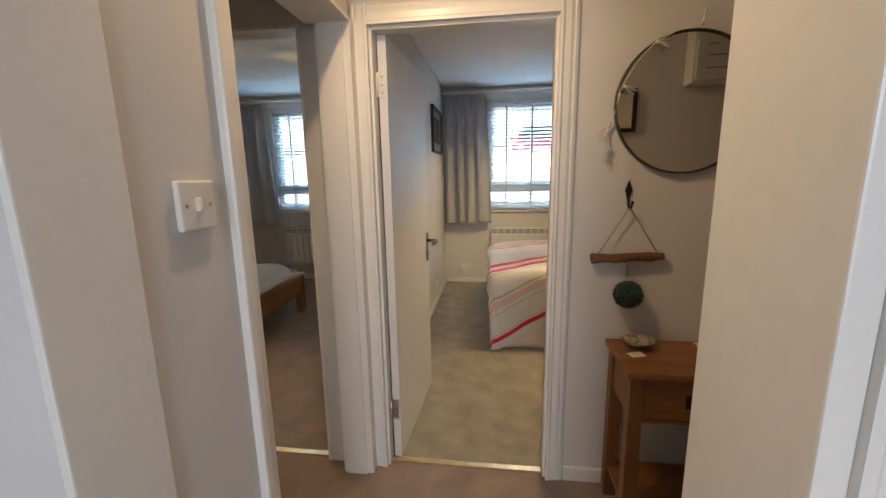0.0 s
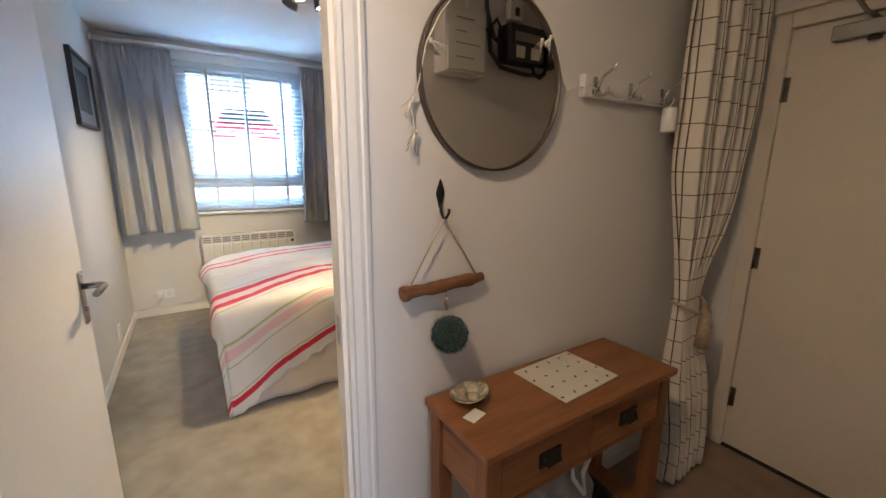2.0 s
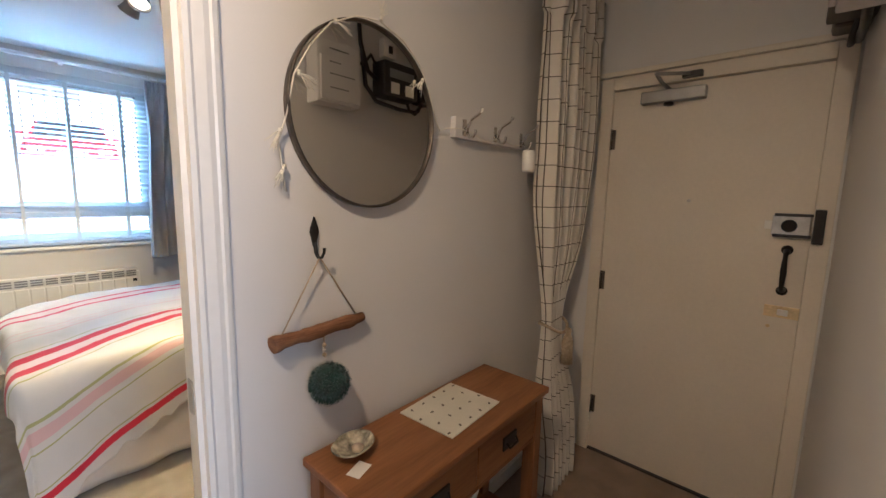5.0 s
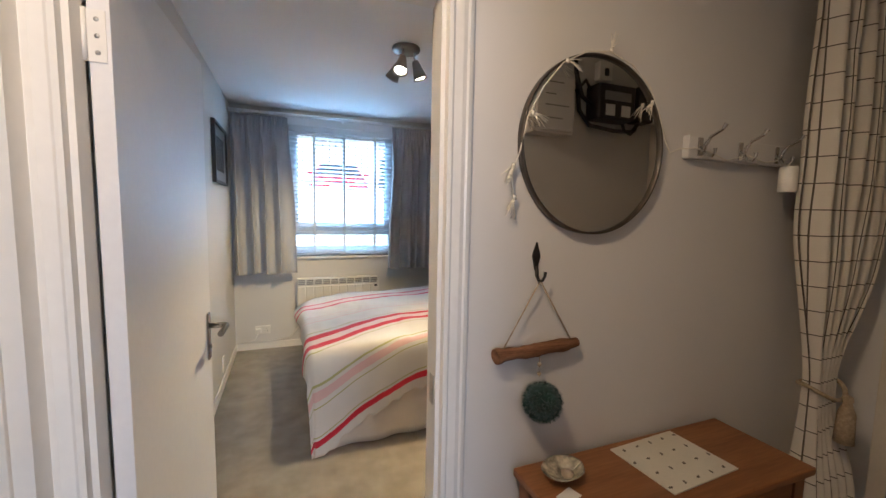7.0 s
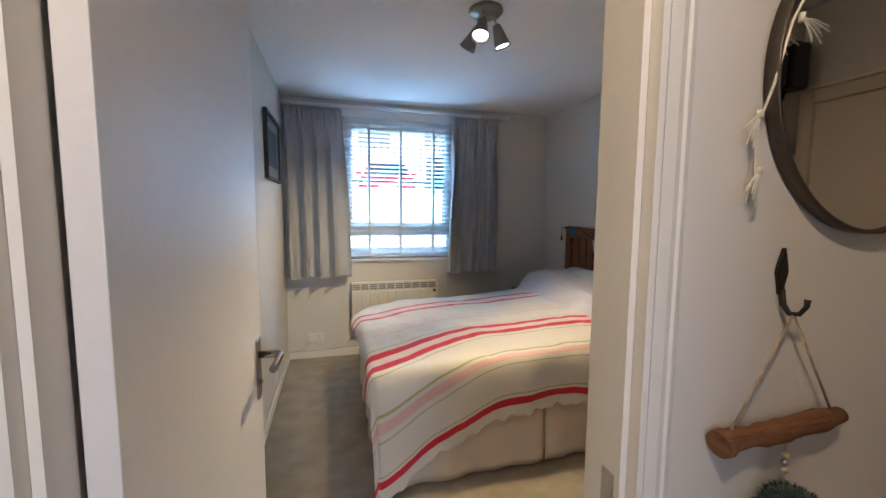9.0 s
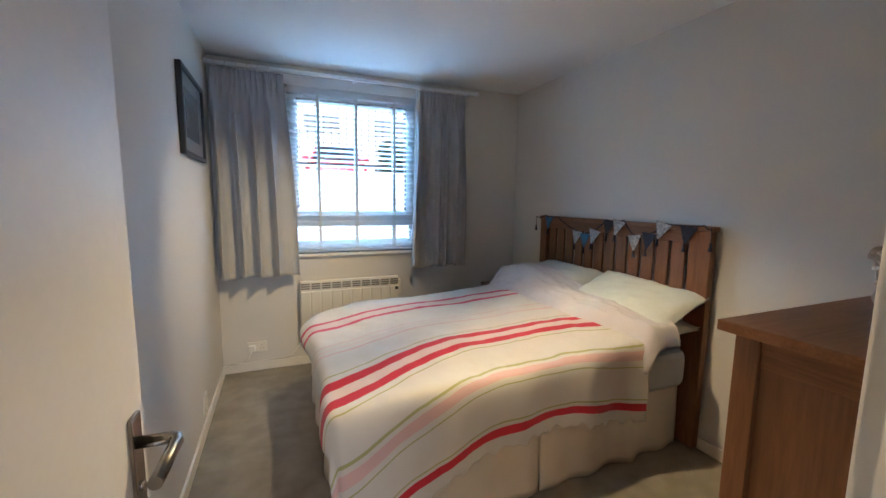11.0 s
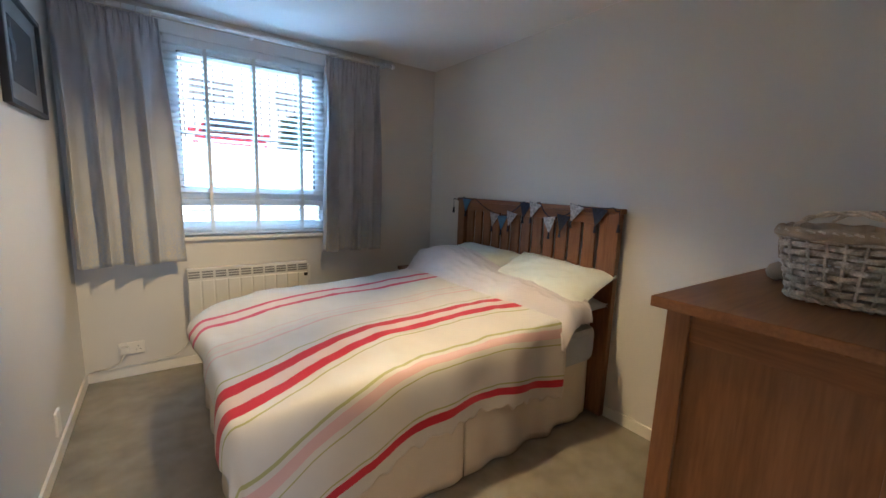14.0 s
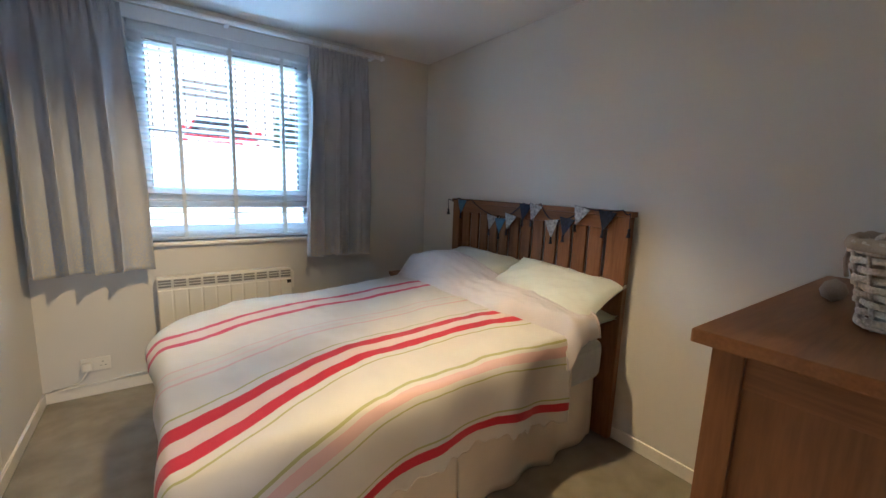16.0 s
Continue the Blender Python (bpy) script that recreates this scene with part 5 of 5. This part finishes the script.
PC = Vector((1.056, -0.047, 0.918))
rnd = random.Random(11)
bm = bmesh.new()
bmesh.ops.create_icosphere(bm, subdivisions=3, radius=0.050, matrix=Matrix.Translation(PC))
verts, faces = [], []
for k in range(2600):
    z = rnd.uniform(-1, 1)
    a = rnd.uniform(0, math.tau)
    s = math.sqrt(1 - z * z)
    d = Vector((s * math.cos(a), s * math.sin(a), z))
    side = d.cross(Vector((rnd.uniform(-1, 1), rnd.uniform(-1, 1), rnd.uniform(-1, 1)))).normalized() * 0.0014
    p0 = PC + d * 0.045
    p1 = PC + d * rnd.uniform(0.056, 0.064) + side * rnd.uniform(-2, 2) + Vector((0, 0, -0.003))
    if p1.y > -0.002:
        p1.y = -0.002
    vs = [bm.verts.new(p0 + side), bm.verts.new(p0 - side), bm.verts.new(p1)]
    bm.faces.new(vs)
part("pompom", bm, mat("dark_green_fluff", (0.005, 0.036, 0.031), 0.9, vary=0.3, scale=30, bump=0.0, sheen=0.4), hang, "fluffy dark green pompom")

# ---- coat hooks ----
rail = thing("coat_rack", "white painted coat rail with four chrome double hooks", "coat rack")
part("board", box(1.60, 2.42, -0.026, -0.001, 1.648, 1.722, 0.004), WALL, rail)
for x in (1.645, 1.845, 2.045, 2.245):
    bm = tube([(x, -0.030, 1.685), (x, -0.045, 1.668), (x, -0.05, 1.690), (x, -0.065, 1.712), (x, -0.10, 1.728), (x, -0.112, 1.745)], [0.006, 0.006, 0.006, 0.005, 0.0045, 0.0065], 8)
    tube([(x, -0.045, 1.668), (x, -0.055, 1.65), (x, -0.072, 1.648), (x, -0.082, 1.662), (x, -0.082, 1.674)], [0.006, 0.005, 0.0045, 0.0045, 0.006], 8, bm=bm)
    part("double_hook", bm, CHROME, rail, "chrome double hook")
    part("hook_plate", box(x - 0.011, x + 0.011, -0.034, -0.030, 1.655, 1.715, 0.002), CHROME, rail)
tag = thing("hanging_tag", "white cylindrical tag hanging from a coat hook", "tag")
part("cord", tube([(2.045, -0.075, 1.652), (2.045, -0.075, 1.638)], 0.0018, 5), WHITESTRING, tag)
part("body", lathe([(0, 0.0), (0.026, 0.0), (0.028, 0.004), (0.028, 0.082), (0.024, 0.09), (0, 0.092)], Matrix.Translation((2.045, -0.075, 1.55)), 18), PLASTIC, tag)

# ---- tied check curtain by the entrance door ----
def check_cloth():
    m = mat("cream_check_curtain", (0.66, 0.61, 0.52), 0.85, vary=0.03, scale=6, fine=400, bump=0.15, spec=0.15)
    n, l = m.node_tree.nodes, m.node_tree.links
    uvn, sep = n.new("ShaderNodeUVMap"), n.new("ShaderNodeSeparateXYZ")
    l.new(uvn.outputs[0], sep.inputs[0])
    lines = []
    for axis, count in (("X", 15.0), ("Y", 26.0)):
        mul, fr, lt = n.new("ShaderNodeMath"), n.new("ShaderNodeMath"), n.new("ShaderNodeMath")
        mul.operation, fr.operation, lt.operation = "MULTIPLY", "FRACT", "LESS_THAN"
        mul.inputs[1].default_value = count
        lt.inputs[1].default_value = 0.055 if axis == "X" else 0.045
        l.new(sep.outputs[axis], mul.inputs[0])
        l.new(mul.outputs[0], fr.inputs[0])
        l.new(fr.outputs[0], lt.inputs[0])
        lines.append(lt)
    mx = n.new("ShaderNodeMath")
    mx.operation = "MAXIMUM"
    l.new(lines[0].outputs[0], mx.inputs[0])
    l.new(lines[1].outputs[0], mx.inputs[1])
    mix = n.new("ShaderNodeMix")
    mix.data_type = "RGBA"
    l.new(mx.outputs[0], mix.inputs["Factor"])
    base = n["Principled BSDF"].inputs["Base Color"]
    l.new(base.links[0].from_socket, mix.inputs["A"])
    mix.inputs["B"].default_value = (0.12, 0.10, 0.085, 1)
    l.new(mix.outputs["Result"], base)
    return m


TIE = 0.82


def check_point(u, v):
    z = H - 0.05 - (H - 0.07) * v
    pinch = math.exp(-((z - TIE) / 0.42) ** 2) if z > TIE else math.exp(-((TIE - z) / 0.30) ** 2)
    wide = 0.50 * (1 - 0.72 * pinch)
    if z < TIE:
        wide = 0.15 + 0.13 * smooth(0, 0.45, TIE - z)
    cx = 2.315 - 0.045 * pinch - (0.0 if z > TIE else 0.09 * (TIE - z))
    x = cx + wide * (u - 0.5)
    deep = 0.045 * (1 - 0.45 * pinch) * (0.55 + 0.45 * min(1, v * 4))
    y = -0.125 + deep * math.sin(u * math.tau * 6 + 0.5 * math.sin(v * 5)) + 0.02 * math.sin(u * math.tau * 13 + 1) * (z > 2.2)
    y -= 0.07 * smooth(TIE, 0, z)
    y += 0.012 * wrinkle(x * 8, z * 3, 3)
    return (x, y, z)


chk = thing("door_curtain", "long cream check curtain tied back beside the entrance door", "curtain")
part("drape", sheet(110, 90, check_point, 0.003, uv=True), check_cloth(), chk, smooth=True)
ring = [(2.270 + 0.092 * math.cos(a), -0.132 + 0.06 * math.sin(a), TIE + 0.012 * math.sin(a) + 0.015 * math.cos(2 * a)) for a in [k * math.tau / 26 for k in range(26)]]
part("tie_rope", tube(ring, 0.008, 6, True), STRING, chk, "jute tie-back rope")
part("tie_tassel", lathe([(0, 0.02), (0.014, 0.012), (0.017, 0.0), (0.013, -0.012), (0.026, -0.05), (0.030, -0.16), (0, -0.16)], Matrix.Translation((2.262, -0.215, TIE - 0.015)), 14), STRING, chk, "large jute tassel")
for k in range(9):
    x = 2.08 + 0.055 * k
    part("heading_loop", box(x - 0.012, x + 0.012, -0.15, -0.10, H - 0.07, H - 0.01, 0.004), WHITESTRING, chk)
part("pole", tube([(1.98, -0.125, H - 0.035), (HX, -0.125, H - 0.035)], 0.011, 10), GREYMETAL, chk)

# ---- electricity meters on the south wall ----
CABLE = BLACKPLASTIC
cu = thing("consumer_unit", "white plastic electrical consumer unit on the hall wall", "fuse box")
part("casing", box(1.655, 1.93, HY, HY + 0.11, 1.915, 2.235, 0.008), WALL, cu)
part("cover", box(1.67, 1.915, HY + 0.11, HY + 0.125, 1.93, 2.15, 0.004), WALL, cu)
for za, w in ((2.185, 0.12), (2.12, 0.07), (2.06, 0.16), (1.99, 0.12)):
    part("label_strip", box(1.72, 1.72 + w, HY + 0.125, HY + 0.1265, za, za + 0.007), GREYMETAL, cu, "faint printed label line")
mb = thing("electricity_meter", "black electricity meter with thick cables and white labels", "meter")
part("casing", box(2.10, 2.38, HY, HY + 0.12, 2.03, 2.235, 0.012), BLACKPLASTIC, mb)
for x in (2.15, 2.27):
    part("label", box(x, x + 0.07, HY + 0.12, HY + 0.1215, 2.05, 2.115), PLASTIC, mb, "white printed label")
part("window", box(2.14, 2.34, HY + 0.12, HY + 0.124, 2.14, 2.19), GREYMETAL, mb)
cut = thing("service_cut_out", "black service fuse with cables", "fuse")
part("casing", box(2.43, 2.56, HY, HY + 0.10, 2.04, 2.26, 0.018), BLACKPLASTIC, cut)
for k, pts in enumerate(([(1.98, HY + 0.03, 2.455), (1.985, HY + 0.04, 2.30), (2.03, HY + 0.05, 2.16), (2.10, HY + 0.05, 2.12)], [(2.0, HY + 0.03, 2.30), (2.02, HY + 0.04, 2.08), (2.10, HY + 0.04, 2.00), (2.30, HY + 0.03, 1.985), (2.45, HY + 0.03, 1.99), (2.50, HY + 0.04, 2.05)], [(2.36, HY + 0.04, 2.035), (2.37, HY + 0.05, 1.99), (2.42, HY + 0.05, 1.97), (2.47, HY + 0.04, 2.0), (2.48, HY + 0.04, 2.05)], [(1.955, HY + 0.03, 2.20), (2.0, HY + 0.04, 2.19), (2.06, HY + 0.04, 2.26), (2.1, HY + 0.04, 2.21)])):
    part("cable", tube(pts, 0.013 if k < 2 else 0.010, 8), CABLE, mb)
iso = thing("isolator_switch", "small white electrical isolator on the wall", "switch")
part("casing", box(2.155, 2.255, HY, HY + 0.05, 2.275, 2.385, 0.006), PLASTIC, iso)
part("toggle", box(2.19, 2.22, HY + 0.05, HY + 0.058, 2.30, 2.345, 0.003), BLACKPLASTIC, iso)
fp = thing("small_frame", "small dark wooden frame on the hall wall", "picture")
bm = box(1.20, 1.225, HY, HY + 0.02, 1.655, 1.92, 0.003)
box(1.365, 1.39, HY, HY + 0.02, 1.655, 1.92, 0.003, bm=bm)
box(1.225, 1.365, HY, HY + 0.02, 1.655, 1.68, 0.003, bm=bm)
box(1.225, 1.365, HY, HY + 0.02, 1.895, 1.92, 0.003, bm=bm)
part("frame", bm, FR, fp)
part("print", box(1.225, 1.365, HY, HY + 0.008, 1.68, 1.895), MATC, fp)

# ---- hall ceiling lamp ----
hl = thing("ceiling_light", "plain white flush ceiling light in the hall", "ceiling light")
part("base", lathe([(0, 0.0), (0.10, 0.0), (0.10, -0.02), (0, -0.02)], Matrix.Translation((0.08, -0.72, H)), 24), PLASTIC, hl)
part("bulb", lathe([(0.0, -0.02), (0.02, -0.03), (0.035, -0.06), (0.02, -0.09), (0, -0.095)], Matrix.Translation((0.08, -0.72, H)), 16), BULB, hl)

# ---- outside ----
ASPH = mat("grey_asphalt", (0.20, 0.20, 0.20), 0.9, vary=0.2, scale=3, fine=150, bump=0.3)
WHITEWALL = mat("white_render", (0.8, 0.8, 0.78), 0.85, vary=0.03, scale=2, fine=80, bump=0.2)
rows = ((5.62, 1.60), (12.0, 1.60), (24.0, 1.70), (60.0, 2.0), (900.0, 2.0))
structure("ground", sheet(1, 4, lambda u, v: (-600 + 1200 * u, *rows[round(v * 4)])), ASPH, "pale grey asphalt car park above the light well")
# white slab below the sight line, added to reflect sun up through the windows
structure("pavement_light_well", box(-5, 5, YN + 0.28, 5.5, -0.2, 0.2), WHITEWALL, "unseen pale paving added outside the windows to bounce sunlight in")
structure("wall_retaining", box(-6, 6, 5.5, 5.65, 0.2, 1.775, 0.01), WHITEWALL, "white rendered retaining wall outside the windows")
fence = thing("railing", "black metal railing on top of the retaining wall", "railing")
for z in (1.86, 2.75):
    part("rail", box(-6, 6, 5.555, 5.595, z, z + 0.03, 0.003), BLACK, fence)
proto = None
for k in range(121):
    x = -6 + 0.10 * k
    if proto is None:
        proto = part("bar", tube([(0, 5.575, 1.775), (0, 5.575, 2.76)], 0.006, 6), BLACK, fence)
        ob = proto
    else:
        ob = new("bar", proto.data)
        ob.parent = fence
    ob.location.x = x


def car(x, y, turn, colour, label):
    """A hatchback, its nose toward its own -x."""
    c = thing("parked_car", label, "car", "parked cars")
    c.matrix_world = pose(x, y, 1.60, 0, 0, turn)
    body = mat("car_paint", colour, 0.22, 0.1, vary=0.03, scale=3, bump=0.0)
    stations = [(-2.05, 0.30, 0.62, 0.70), (-1.98, 0.24, 0.74, 0.80), (-1.5, 0.22, 0.86, 0.85), (-0.95, 0.22, 0.96, 0.86), (0.6, 0.22, 0.97, 0.87), (1.5, 0.24, 0.96, 0.85), (1.95, 0.30, 0.90, 0.78)]

    def shell_bm(rows):
        bm = bmesh.new()
        rings = []
        for px, z0, z1, hw in rows:
            sec = [(-hw * 0.92, z0), (-hw, z0 + 0.12), (-hw, z1 - 0.16), (-hw * 0.94, z1 - 0.03), (-hw * 0.7, z1), (hw * 0.7, z1), (hw * 0.94, z1 - 0.03), (hw, z1 - 0.16), (hw, z0 + 0.12), (hw * 0.92, z0)]
            rings.append([bm.verts.new((px, sy, sz)) for sy, sz in sec])
        for r0, r1 in zip(rings, rings[1:]):
            for k in range(len(r0)):
                bm.faces.new((r0[k], r0[(k + 1) % len(r0)], r1[(k + 1) % len(r0)], r1[k]))
        bm.faces.new(rings[0])
        bm.faces.new(rings[-1][::-1])
        return bm

    part("body", shell_bm(stations), body, c, smooth=True)
    bm = bmesh.new()
    low = [bm.verts.new(v) for v in ((-1.0, -0.76, 0.95), (-1.0, 0.76, 0.95), (1.85, 0.72, 0.94), (1.85, -0.72, 0.94))]
    top = [bm.verts.new(v) for v in ((-0.28, -0.60, 1.44), (-0.28, 0.60, 1.44), (1.30, 0.58, 1.45), (1.30, -0.58, 1.45))]
    for k in range(4):
        bm.faces.new((low[k], low[(k + 1) % 4], top[(k + 1) % 4], top[k]))
    bm.faces.new(top)
    bmesh.ops.bevel(bm, geom=bm.edges[:], offset=0.05, segments=2, affect="EDGES")
    part("cabin", bm, body, c)
    bm = sheet(6, 6, lambda u, v: (-0.985 + 0.66 * v - 0.03 * (1 - (2 * u - 1) ** 2), (2 * u - 1) * (0.68 - 0.12 * v), 0.985 + 0.43 * v), 0.01)
    part("windscreen", bm, BLACKPLASTIC, c, "dark windscreen glass")
    for sy in (-1, 1):
        bm = sheet(4, 4, lambda u, v: (-0.55 + 1.75 * u - 0.12 * v * (u - 0.5) + 0.35 * v * (1 - u), sy * (0.765 - 0.13 * v), 1.0 + 0.36 * v), 0.012)
        part("side_window", bm, BLACKPLASTIC, c, "dark glass")
        part("headlight", box(-2.06, -1.93, sy * 0.58 - 0.14, sy * 0.58 + 0.14, 0.58, 0.70, 0.03), PLASTIC, c, "clear headlight")
        part("wing_mirror", box(-0.72, -0.60, sy * 0.90 - 0.09, sy * 0.90 + 0.09, 0.98, 1.10, 0.03), body, c)
        for wx in (-1.28, 1.25):
            w = part("wheel", tube([(wx, sy * 0.88, 0.31), (wx, sy * 0.66, 0.31)], 0.31, 20), BLACKPLASTIC, c)
            part("rim", tube([(wx, sy * 0.89, 0.31), (wx, sy * 0.86, 0.31)], 0.19, 14), STEEL, w)
    part("grille", box(-2.075, -2.0, -0.50, 0.50, 0.36, 0.50, 0.02), BLACKPLASTIC, c)
    part("number_plate", box(-2.085, -2.07, -0.26, 0.26, 0.50, 0.60), PLASTIC, c)
    return c


car(2.05, 13.4, 84, (0.50, 0.045, 0.06), "red hatchback parked behind the railing")
car(-0.75, 14.6, 96, (0.30, 0.06, 0.07), "dark red car parked behind the railing")
car(6.2, 15.0, 90, (0.5, 0.5, 0.52), "silver car parked behind the railing")
bld = thing("brick_building", "pale brick building beyond the car park", "building")
part("wall", box(-30, 34, 26, 34, 1.5, 11.0), mat("pale_brick", (0.70, 0.66, 0.62), 0.9, vary=0.10, scale=4, fine=40, bump=0.2), bld)
part("roof", box(-30.5, 34.5, 25.5, 34.5, 11.0, 11.5, 0.05), GREYMETAL, bld)
for k in range(13):
    for z in (2.5, 5.6, 8.6):
        wx = -24.0 + 4.3 * k
        w = part("window", box(wx - 0.06, wx + 2.16, 25.90, 26.02, z - 0.06, z + 1.06, 0.02), UPVC, bld)
        part("pane", box(wx, wx + 1.02, 25.88, 25.91, z, z + 1.0), GREYMETAL, w, "dark window glass")
        part("pane", box(wx + 1.08, wx + 2.10, 25.88, 25.91, z, z + 1.0), GREYMETAL, w, "dark window glass")
rnd = random.Random(5)
hedge = bmesh.new()
LEAFM = mat("hedge_leaves", (0.09, 0.12, 0.06), 0.7, vary=0.35, scale=3, fine=30, bump=0.0)
for k in range(5200):
    x, y = rnd.uniform(5.0, 13), rnd.uniform(18.5, 20.0)
    top = 3.9 + 0.9 * noise.noise(Vector((x * 0.5, y * 0.4, 0)))
    z = 1.66 + (top - 1.66) * rnd.random() ** 0.7
    d = Vector((rnd.uniform(-1, 1), rnd.uniform(-1, 1), rnd.uniform(-0.4, 1))).normalized()
    s = d.cross(Vector((rnd.random(), rnd.random(), 1))).normalized() * 0.12
    w = d * 0.22
    p = Vector((x, y, z))
    hedge.faces.new([hedge.verts.new(p - w), hedge.verts.new(p + s), hedge.verts.new(p + w), hedge.verts.new(p - s)])
tagged(part("hedge", hedge, LEAFM), "uneven dark green hedge behind the cars", "hedge", kind="stuff")
